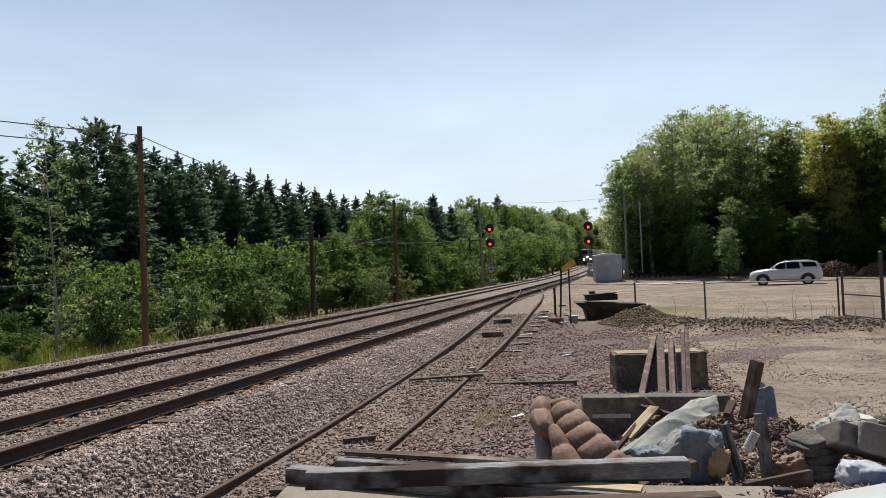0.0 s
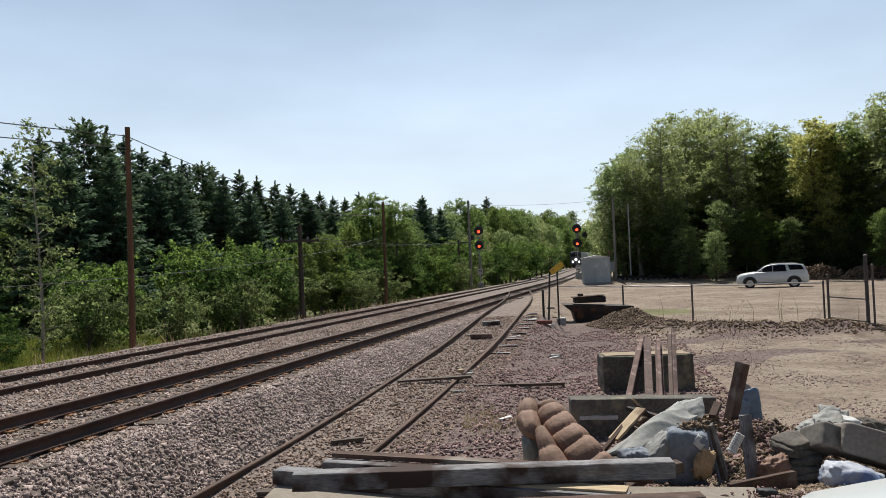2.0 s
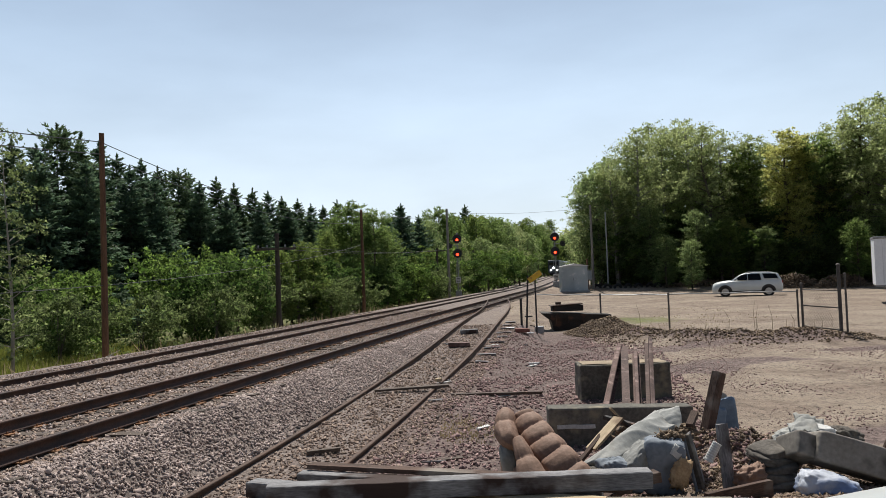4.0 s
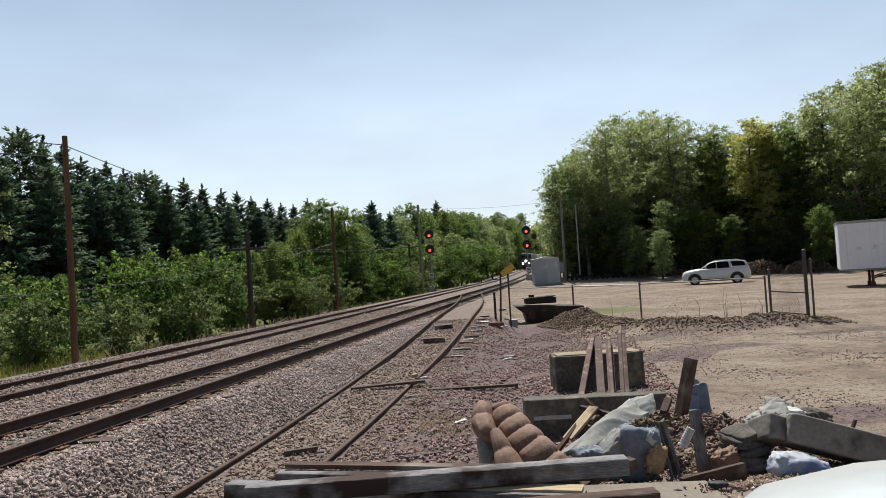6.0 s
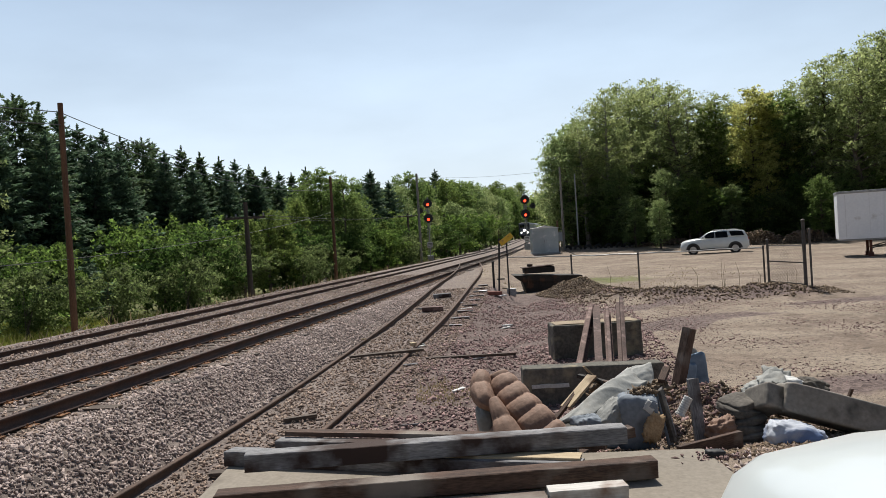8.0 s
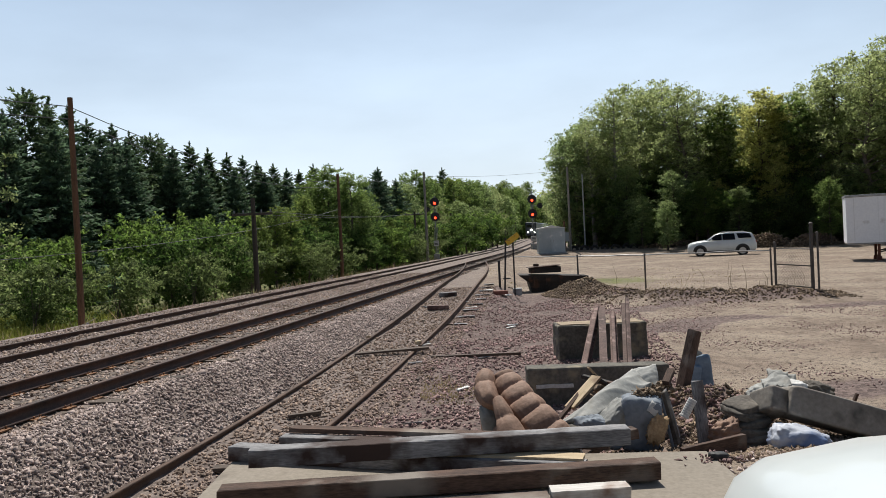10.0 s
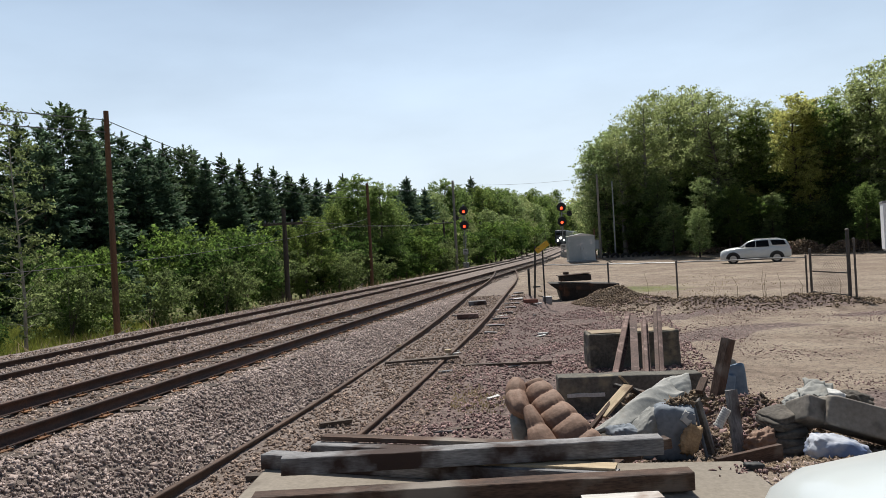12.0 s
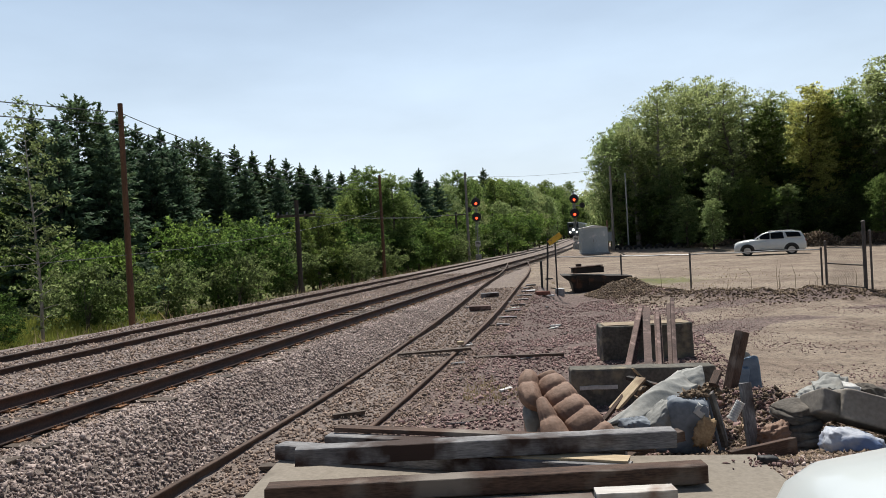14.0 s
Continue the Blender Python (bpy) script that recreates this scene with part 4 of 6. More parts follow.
box(bm, 0, 0, 0.45, 0.75, 0.28, 0.9, bevel=0.02)
part("box", bm, STEEL, mb)
bm = bmesh.new()
box(bm, 0, -0.15, 0.45, 0.6, 0.02, 0.7, bevel=0.005)
part("cover", bm, CABINET, mb)

# ---- cars ----
CAR_WHITE = material("white_car_paint", (0.63, 0.675, 0.675), (0.69, 0.735, 0.735), rough=0.3, coarse=0.6, fine=3, bump=0, vary=0, coat=0.3)
GLASS_DARK = material("tinted_glass", (0.010, 0.011, 0.013), (0.02, 0.022, 0.024), rough=0.12, coarse=2, fine=8, bump=0, vary=0)
PLASTIC = material("black_plastic", (0.015, 0.015, 0.016), (0.04, 0.04, 0.042), rough=0.6, coarse=3, fine=30, dist=0.001, vary=0)
RUBBER = material("tyre_rubber", (0.012, 0.012, 0.012), (0.035, 0.034, 0.032), rough=0.9, coarse=5, fine=40, dist=0.003)
ALLOY = material("alloy", (0.35, 0.36, 0.37), (0.55, 0.56, 0.57), rough=0.3, metal=0.9, bump=0, vary=0)
LAMP_GLASS = material("lamp_glass", (0.55, 0.57, 0.6), (0.75, 0.77, 0.8), rough=0.08, bump=0, vary=0, coat=0.6)
TAIL_RED = material("tail_lamp", (0.25, 0.01, 0.01), (0.4, 0.02, 0.02), rough=0.15, bump=0, vary=0, coat=0.5)


def loft(sections, close=True):
    """A bmesh skin over rings of equal length."""
    bm = bmesh.new()
    rings = [[bm.verts.new(p) for p in s] for s in sections]
    n = len(rings[0])
    for a, b in zip(rings[:-1], rings[1:]):
        for k in range(n):
            bm.faces.new((a[k], a[(k + 1) % n], b[(k + 1) % n], b[k]))
    if close:
        bm.faces.new(rings[0][::-1])
        bm.faces.new(rings[-1])
    return bm


def ring(x, z0, z1, w0, w1, crown=0.03, n=5):
    """A rounded cross-section of a car body at x: sill z0, top z1, half widths at sill and top."""
    pts = []
    zm = z0 + (z1 - z0) * 0.55
    right = [(w0 * 0.90, z0), (w0, z0 + 0.10), (w0 * 1.02, zm), (w0 * 0.3 + w1 * 0.7, z1 - 0.07), (w1 * 0.93, z1 - 0.005), (w1 * 0.5, z1 + crown), (0, z1 + crown * 1.25)]
    for w, z in right:
        pts.append((x, -w, z))
    for w, z in right[-2::-1]:
        pts.append((x, w, z))
    return pts


def cabin_ring(x, z0, z1, w0, w1):
    """A straight-sided cross-section of a car's cabin."""
    right = [(w0 + (w1 - w0) * k, z0 + (z1 - 0.04 - z0) * k) for k in (0, 0.35, 0.7, 1)] + [(w1 * 0.92, z1), (w1 * 0.5, z1 + 0.015), (0, z1 + 0.02)]
    return [(x, -w, z) for w, z in right] + [(x, w, z) for w, z in right[-2::-1]]


def suv(label, m, group=""):
    """A large white sport utility car, nose towards -x, on its wheels at z 0."""
    t = empty("car", m, label, "car", group)
    # lower body with bonnet
    prof = [(-2.50, 0.42, 0.70, 0.62, 0.50), (-2.44, 0.30, 0.86, 0.78, 0.62), (-2.30, 0.27, 0.97, 0.87, 0.70), (-2.10, 0.26, 1.04, 0.94, 0.76), (-1.80, 0.26, 1.10, 0.97, 0.80), (-1.30, 0.27, 1.16, 0.98, 0.88), (-0.95, 0.28, 1.19, 0.985, 0.92),
            (0.0, 0.28, 1.20, 0.985, 0.94), (1.2, 0.28, 1.22, 0.985, 0.94), (2.0, 0.30, 1.22, 0.97, 0.92), (2.38, 0.36, 1.18, 0.92, 0.88), (2.48, 0.46, 1.05, 0.84, 0.82)]
    bm = loft([ring(x, a, b, c, d, 0.05 if x < -1 else 0.02) for x, a, b, c, d in prof])
    body = part("body", bm, CAR_WHITE, t, smooth=True)
    # greenhouse
    prof = [(-1.12, 1.15, 1.20, 0.86, 0.80), (-0.55, 1.15, 1.58, 0.90, 0.68), (-0.2, 1.15, 1.70, 0.91, 0.68), (0.6, 1.16, 1.755, 0.91, 0.68), (1.6, 1.17, 1.74, 0.90, 0.67), (2.15, 1.18, 1.66, 0.87, 0.64), (2.36, 1.18, 1.30, 0.84, 0.70)]
    bm = loft([cabin_ring(x, a, b, c, d) for x, a, b, c, d in prof])
    part("cabin", bm, CAR_WHITE, t, smooth=True)
    # windows, proud of the cabin sides
    for s in (-1, 1):
        for q in (((-0.95, 1.20), (0.03, 1.20), (0.03, 1.655), (-0.36, 1.61)), ((0.09, 1.20), (1.00, 1.20), (0.92, 1.675), (0.09, 1.66)), ((1.22, 1.30), (2.16, 1.30), (2.00, 1.64), (1.08, 1.675))):
            bm = bmesh.new()
            vs = []
            for x, z in q:
                w = 0.915 - (z - 1.22) * 0.44
                vs.append(bm.verts.new((x, s * (w + 0.006), z)))
            f1 = bm.faces.new(vs if s < 0 else vs[::-1])
            bmesh.ops.solidify(bm, geom=[f1], thickness=-0.012)
            part("window", bm, GLASS_DARK, t, "dark tinted side window")
    bm = bmesh.new()
    vs = [bm.verts.new(p) for p in ((-1.13, -0.74, 1.235), (-1.13, 0.74, 1.235), (-0.56, 0.60, 1.615), (-0.56, -0.60, 1.615))]
    f1 = bm.faces.new(vs[::-1])
    bmesh.ops.solidify(bm, geom=[f1], thickness=0.012)
    part("windscreen", bm, GLASS_DARK, t)
    bm = bmesh.new()
    vs = [bm.verts.new(p) for p in ((2.40, -0.66, 1.28), (2.40, 0.66, 1.28), (2.22, 0.58, 1.60), (2.22, -0.58, 1.60))]
    f1 = bm.faces.new(vs)
    bmesh.ops.solidify(bm, geom=[f1], thickness=-0.012)
    part("rear_window", bm, GLASS_DARK, t)
    for x in (-1.55, 1.48):
        for s in (-1, 1):
            bm = bmesh.new()
            ringp = []
            for k in range(13):
                a = math.pi * k / 12
                ringp.append((x + 0.51 * math.cos(a), 0.38 + 0.50 * math.sin(a)))
            for a, b in zip(ringp[:-1], ringp[1:]):
                q = [bm.verts.new(p) for p in ((a[0], s * 1.008, a[1]), (b[0], s * 1.008, b[1]), (x, s * 1.008, 0.40))]
                bm.faces.new(q)
            bmesh.ops.remove_doubles(bm, verts=bm.verts[:], dist=0.001)
            bmesh.ops.solidify(bm, geom=bm.faces[:], thickness=0.02)
            part("wheel_arch", bm, PLASTIC, t)
            bm = bmesh.new()
            tube(bm, [(x, s * 0.80, 0.37), (x, s * 0.83, 0.37), (x, s * 1.00, 0.37), (x, s * 1.03, 0.37)], [0.36, 0.40, 0.40, 0.37], 28)
            wh = part("tyre", bm, RUBBER, t)
            bm = bmesh.new()
            tube(bm, [(x, s * 1.020, 0.37), (x, s * 1.035, 0.37)], [0.255, 0.245], 24)
            rim = part("rim", bm, ALLOY, wh)
            for k in range(5):
                a = k * 72
                bm = bmesh.new()
                box(bm, 0, 0, 0.12, 0.075, 0.02, 0.23, m=pose(x, s * 1.045, 0.37, 0, a, 0), bevel=0.006)
                part("spoke", bm, ALLOY, wh)
    bm = bmesh.new()
    box(bm, 0, 0, 0.33, 3.6, 1.985, 0.20, bevel=0.02)
    part("sill", bm, PLASTIC, t)
    bm = bmesh.new()
    box(bm, -2.47, 0, 0.72, 0.10, 1.15, 0.36, bevel=0.03)
    part("grille", bm, PLASTIC, t)
    for s in (-1, 1):
        bm = bmesh.new()
        box(bm, -2.42, s * 0.54, 0.72, 0.12, 0.22, 0.10, m=None, bevel=0.03)
        part("headlight", bm, LAMP_GLASS, t)
        bm = bmesh.new()
        box(bm, 2.40, s * 0.76, 1.02, 0.16, 0.22, 0.18, bevel=0.03)
        part("tail_light", bm, TAIL_RED, t)
        bm = bmesh.new()
        box(bm, -0.72, s * 1.06, 1.27, 0.13, 0.20, 0.15, bevel=0.03)
        part("mirror", bm, CAR_WHITE, t)
        bm = bmesh.new()
        tube(bm, [(-0.1, s * 0.62, 1.75), (0.1, s * 0.62, 1.80), (1.6, s * 0.60, 1.80), (1.8, s * 0.60, 1.745)], 0.02, 6)
        part("roof_rail", bm, ALLOY, t)
        for x in (-0.42, 0.62):
            bm = bmesh.new()
            box(bm, x, s * 0.998, 0.98, 0.20, 0.03, 0.035, bevel=0.01)
            part("door_handle", bm, CAR_WHITE, t)
    return t


zc = top_of_ground(21.0, 58.5)
car1 = suv("white sport utility car parked on bare sandy ground", pose(20.95, 58.6, zc - 0.01, 0, 0, -19))
car2 = copy_thing(car1, pose(1.80, 0.60, 0.44, 0, 0, -90))
car2["label"] = "white car parked on the concrete dock, bonnet showing"

# semi-trailer
TRAILER = material("trailer_white", (0.74, 0.77, 0.82), (0.82, 0.85, 0.89), rough=0.5, coarse=0.5, fine=8, dist=0.002, spots=(0.5, 0.5, 0.5), spot_scale=1.2, spot_edge=0.68)
RED_FRAME = material("rusty_red_frame", (0.09, 0.03, 0.02), (0.2, 0.08, 0.05), rough=0.85, coarse=3, fine=30, dist=0.003)
tz = top_of_ground(25, 44)
tr = empty("semi_trailer", pose(22.45, 43.0, tz, 0, 0, -24), "white box semi-trailer standing on its landing legs", "trailer")
bm = bmesh.new()
box(bm, 6.6, 1.3, 2.32, 13.2, 2.55, 2.62, bevel=0.03)
part("box", bm, TRAILER, tr)
bm = bmesh.new()
box(bm, 6.6, 1.3, 3.66, 13.26, 2.62, 0.14, bevel=0.02)
part("roof_rail", bm, STEEL, tr)
bm = bmesh.new()
box(bm, 6.6, 1.3, 0.98, 13.1, 2.5, 0.10)
part("floor_rail", bm, STEEL, tr)
for k in range(22):
    bm = bmesh.new()
    box(bm, 0.4 + k * 0.6, 0.018, 2.32, 0.035, 0.012, 2.4)
    part("side_post", bm, TRAILER, tr)
for s in (0.35, 2.2):
    bm = bmesh.new()
    box(bm, 1.6, s, 0.60, 0.14, 0.14, 0.72, bevel=0.01)
    box(bm, 1.6, s, 0.13, 0.24, 0.24, 0.22, bevel=0.02)
    box(bm, 1.6, s, 0.0, 0.32, 0.32, 0.05)
    part("landing_leg", bm, RED_FRAME, tr)
    bm = bmesh.new()
    tube(bm, [(1.6, s, 0.45), (3.4, s, 0.92)], 0.035, 6)
    tube(bm, [(1.6, s, 0.5), (3.6, s, 0.62)], 0.03, 6)
    part("brace", bm, PLASTIC, tr)
for x in (10.2, 11.5):
    for s in (0.3, 2.3):
        bm = bmesh.new()
        tube(bm, [(x, s - 0.25, 0.5), (x, s + 0.25, 0.5)], 0.5, 24)
        part("wheel", bm, RUBBER, tr)

# far train on the main line
TRAIN = material("train_grey", (0.25, 0.27, 0.30), (0.42, 0.44, 0.47), rough=0.4, metal=0.3, coarse=0.5, fine=4, dist=0.002)
TRAIN_DARK = material("train_dark_blue", (0.03, 0.04, 0.06), (0.07, 0.085, 0.11), rough=0.45, metal=0.2, coarse=0.5, fine=4, dist=0.002)


def on_line(y, off):
    """Place and heading on the far main track."""
    a = float(main_x(y + 1) - main_x(y - 1)) / 2
    return pose(float(main_x(y)) - off, y, MAIN_TOP + float(line_rise(y)), 0, 0, -math.degrees(math.atan(a)))


TRAIN_Y = 203.0
tn = empty("train", on_line(TRAIN_Y, 4.98), "distant passenger train with lit headlamps on the far track", "train")
back = tn.matrix_basis.inverted()
for k in range(5):
    bm = bmesh.new()
    box(bm, 0, 0, 2.35, 3.0, 19.5 if k == 0 else 25.0, 3.5, m=back @ on_line(TRAIN_Y + 10.2 + k * 25.6 - 2.0 * (k > 0), 4.98), bevel=0.3)
    part("locomotive" if k == 0 else "coach", bm, TRAIN_DARK if k == 0 else TRAIN, tn, "dark blue locomotive" if k == 0 else "")
    for e in (-8, 8):
        bm = bmesh.new()
        box(bm, 0, e, 0.42, 2.2, 2.6, 0.8, m=back @ on_line(TRAIN_Y + 10.2 + k * 25.6, 4.98), bevel=0.1)
        part("bogie", bm, BLACK, tn)
bm = bmesh.new()
box(bm, 0, 0.42, 3.2, 2.3, 0.12, 0.7, bevel=0.05)
part("cab_window", bm, GLASS_DARK, tn)
for x, z, r in ((-0.85, 1.5, 0.20), (0.85, 1.5, 0.20), (0.0, 2.1, 0.30)):
    bm = bmesh.new()
    tube(bm, [(x, 0.44, z), (x, 0.30, z)], [r, r * 0.92], 14)
    part("headlamp", bm, HEADLIGHT, tn, "lit headlamp")

# ---- the yard: fence, sign, scrap ----
IRON_BLACK = material("scrap_iron", (0.012, 0.011, 0.011), (0.045, 0.036, 0.03), rough=0.75, metal=0.2, coarse=2, fine=25, dist=0.004, spots=(0.10, 0.05, 0.03), spot_scale=3, spot_edge=0.62)
YELLOW = material("yellow_sign", (0.55, 0.33, 0.02), (0.70, 0.44, 0.04), rough=0.5, coarse=5, fine=40, dist=0.001, spots=(0.30, 0.18, 0.06), spot_scale=9, spot_edge=0.66)
FENCE = material("fence_pipe", (0.07, 0.065, 0.06), (0.17, 0.155, 0.145), rough=0.7, metal=0.4, coarse=5, fine=40, dist=0.002)
CONCRETE_OLD = material("old_concrete", (0.075, 0.072, 0.062), (0.18, 0.168, 0.14), rough=0.95, coarse=1.6, fine=22, dist=0.012, bump=0.6, spots=(0.30, 0.26, 0.18), spot_scale=2.4, spot_edge=0.60)
CONCRETE_PAD = material("concrete_pad", (0.215, 0.188, 0.152), (0.31, 0.273, 0.225), rough=0.95, coarse=0.9, fine=30, dist=0.004, bump=0.4, spots=(0.17, 0.145, 0.115), spot_scale=2.0, spot_edge=0.63, vary=0)
RUST_BEAM = material("rusty_beam", (0.06, 0.034, 0.028), (0.165, 0.10, 0.085), rough=0.8, metal=0.1, coarse=3, fine=28, dist=0.003, spots=(0.25, 0.17, 0.15), spot_scale=5, spot_edge=0.62, vary=0.25)
GREY_TIMBER = material("weathered_timber", (0.11, 0.11, 0.118), (0.35, 0.345, 0.345), rough=0.9, coarse=1.4, fine=16, stretch=(1.0, 6, 6), dist=0.006, bump=0.6, spots=(0.05, 0.03, 0.024), spot_scale=1.7, spot_edge=0.53, vary=0.12)
BROWN_TIMBER = material("stained_timber", (0.03, 0.018, 0.013), (0.13, 0.078, 0.056), rough=0.9, coarse=1.4, fine=16, stretch=(1.0, 6, 6), dist=0.006, bump=0.6, spots=(0.24, 0.21, 0.18), spot_scale=1.2, spot_edge=0.60, vary=0.12)
FRESH_WOOD = material("pale_plank", (0.33, 0.25, 0.15), (0.55, 0.44, 0.29), rough=0.8, coarse=1.5, fine=14, stretch=(0.5, 9, 9), dist=0.003, spots=(0.22, 0.15, 0.09), spot_scale=3, spot_edge=0.62)
WHITE_WOOD = material("whitewashed_timber", (0.45, 0.43, 0.40), (0.68, 0.66, 0.62), rough=0.85, coarse=1.5, fine=14, stretch=(0.5, 9, 9), dist=0.004, spots=(0.18, 0.10, 0.06), spot_scale=2.0, spot_edge=0.56)
QUILT = material("brown_quilt", (0.19, 0.112, 0.076), (0.31, 0.19, 0.132), rough=0.75, coarse=3, fine=30, dist=0.01, bump=0.35, vary=0)
GREY_CLOTH = material("grey_vinyl", (0.20, 0.178, 0.15), (0.31, 0.28, 0.24), rough=0.65, coarse=2, fine=26, dist=0.006, bump=0.35, spots=(0.10, 0.09, 0.075), spot_scale=2.4, spot_edge=0.62)
PALE_SHEET = material("pale_grey_sheet", (0.25, 0.255, 0.24), (0.38, 0.385, 0.365), rough=0.75, coarse=2, fine=20, dist=0.01, bump=0.4, spots=(0.22, 0.21, 0.18), spot_scale=3, spot_edge=0.62)
PILLOW_BLUE = material("blue_grey_cloth", (0.17, 0.20, 0.235), (0.28, 0.315, 0.36), rough=0.85, coarse=2, fine=24, dist=0.008, spots=(0.13, 0.14, 0.15), spot_scale=3, spot_edge=0.62)
BLUE_PLASTIC = material("blue_plastic", (0.12, 0.19, 0.28), (0.22, 0.31, 0.42), rough=0.5, coarse=2, fine=20, dist=0.004)
WHITE_BAG = material("white_bag", (0.47, 0.51, 0.60), (0.66, 0.70, 0.76), rough=0.6, coarse=2, fine=18, dist=0.012, bump=0.5, spots=(0.18, 0.26, 0.46), spot_scale=2.2, spot_edge=0.54)
FOAM = material("yellow_foam", (0.36, 0.23, 0.12), (0.62, 0.45, 0.27), rough=0.95, coarse=6, fine=40, dist=0.01, bump=0.6)
DARK_CLOTH = material("dark_cloth", (0.06, 0.052, 0.044), (0.15, 0.135, 0.115), rough=0.9, coarse=3, fine=26, dist=0.008, bump=0.5, spots=(0.2, 0.18, 0.15), spot_scale=4, spot_edge=0.67)
RED_BRICK = material("red_brick", (0.16, 0.06, 0.045), (0.28, 0.12, 0.09), rough=0.9, coarse=5, fine=40, dist=0.004)
SCRAP_WHITE = material("white_scrap", (0.5, 0.5, 0.48), (0.72, 0.72, 0.7), rough=0.7, coarse=5, fine=30, dist=0.003)


def fence_post(x, y, top, r=0.035):
    z0 = top_of_ground(x, y) - 0.15
    bm = bmesh.new()
    tube(bm, [(x, y, z0), (x, y, top)], r, 8)
    tube(bm, [(x, y, top), (x, y, top + 0.02), (x, y, top + 0.06)], [r * 1.25, r * 1.25, r * 0.4], 8)
    return bm


FP = [(2.95, 35.2), (5.3, 31.6), (7.5, 29.3), (11.8, 28.0)]
fence = empty("fence", None, "low rusty pipe fence with a top rail", "fence")
for i, (x, y) in enumerate(FP):
    part("post", fence_post(x, y, 1.38), FENCE, fence)
for (x0, y0), (x1, y1) in zip(FP[:-1], FP[1:]):
    bm = bmesh.new()
    tube(bm, [(x0 + (x1 - x0) * k / 6, y0 + (y1 - y0) * k / 6, 1.36 + 0.015 * math.sin(k * 1.9)) for k in range(7)], 0.024, 6)
    part("top_rail", bm, STEEL, fence)

gate = empty("gate", None, "narrow grey chain-link gate with a tall post", "gate")
for x, y, top, r in ((11.85, 27.75, 1.62, 0.045), (12.05, 25.35, 2.26, 0.06), (12.18, 25.2, 1.95, 0.035)):
    part("post", fence_post(x, y, top, r), FENCE, gate)
ga, gb = Vector((11.85, 27.7, 0)), Vector((12.04, 25.45, 0))
for z in (0.12, 0.85, 1.42):
    bm = bmesh.new()
    tube(bm, [ga + Vector((0, 0, z)), gb + Vector((0, 0, z))], 0.022, 6)
    part("gate_bar", bm, FENCE, gate)
bm = bmesh.new()
for k in range(22):
    for d in (1, -1):
        a = k / 22
        b = a + d * 0.5
        lo, hi = ga.lerp(gb, a), ga.lerp(gb, min(max(b, 0), 1))
        zt = 0.12 + 1.3 * (1.0 if 0 <= b <= 1 else ((1 - a) / 0.5 if d > 0 else a / 0.5))
        tube(bm, [lo + Vector((0, 0, 0.12)), hi + Vector((0, 0, zt))], 0.003, 3, caps=False)
part("wire_mesh", bm, FENCE, gate)
WEED = material("dry_weed", (0.14, 0.11, 0.07), (0.30, 0.24, 0.16), rough=0.9, bump=0)
wd = random.Random(9)
bm = bmesh.new()
for k in range(15):
    x = wd.uniform(10.2, 12.6) if k % 3 else wd.uniform(5.6, 12)
    y = 28.8 - 0.25 * (x - 7.5) + wd.uniform(-0.4, 0.4)
    z = top_of_ground(x, y) - 0.05
    h = wd.uniform(0.35, 1.2)
    tube(bm, [(x, y, z), (x + wd.uniform(-0.05, 0.05), y, z + h * 0.6), (x + wd.uniform(-0.15, 0.15), y, z + h)], [0.009, 0.007, 0.003], 4)
tagged(part("dry_weeds", bm, WEED), "dry brown weed stalks along the fence", "weeds", kind="stuff")

DEAD_WOOD = material("dead_branch", (0.22, 0.20, 0.18), (0.46, 0.43, 0.40), rough=0.9, coarse=3, fine=20, stretch=(1, 1, 1), dist=0.004)
for (xa, ya), (xb, yb), r in (((-13.6, 19.9), (-14.2, 22.3), 0.045), ((-13.4, 21.2), (-14.0, 23.6), 0.035), ((-10.9, 22.4), (-12.0, 23.6), 0.04), ((-11.2, 27.4), (-12.3, 28.6), 0.035), ((-9.6, 31.0), (-10.6, 33.4), 0.04), ((-8.3, 37.5), (-9.2, 40.5), 0.05), ((-6.9, 44.0), (-7.9, 46.4), 0.05)):
    bm = bmesh.new()
    pts = []
    for k in range(6):
        u = k / 5
        x, y = xa + (xb - xa) * u + wd.uniform(-0.12, 0.12), ya + (yb - ya) * u
        pts.append((x, y, top_of_ground(x, y) + r * 0.8 + 0.12 * u * wd.random()))
    tube(bm, pts, [r * (1 - 0.7 * k / 5) for k in range(6)], 6)
    tube(bm, [pts[2], (pts[2][0] + 0.3, pts[2][1] + 0.5, pts[2][2] + 0.22)], [r * 0.5, r * 0.15], 5)
    tagged(part("dead_branch", bm, DEAD_WOOD), "bleached dead branch lying on the railway bank", "branch", "dead branches on the bank")

# yellow sign and its posts
sg = empty("railway_sign", pose(2.0, 28.5, top_of_ground(2.0, 28.5) - 0.1), "faded yellow slanted sign on a thin black post", "sign")
bm = bmesh.new()
tube(bm, [(0, 0, 0), (0.06, 0, 1.0), (0.12, 0, 2.15)], 0.035, 8)
part("post", bm, BLACK, sg)
bm = bmesh.new()
box(bm, 0, 0, 0, 0.56, 0.02, 0.21, m=pose(0.38, -0.05, 2.10, 0, -34, 0), bevel=0.006)
part("plate", bm, YELLOW, sg)
bm = bmesh.new()
box(bm, 0.1, 0, 0.62, 0.28, 0.05, 0.05)
part("bracket", bm, BLACK, sg)
for x, y, top, r in ((2.42, 28.9, 2.3, 0.03), (1.9, 29.6, 1.36, 0.045)):
    ob = part("marker_post", fence_post(x, y, top, r), BLACK)
    tagged(ob, "thin dark iron marker post in the gravel", "post", "marker posts")
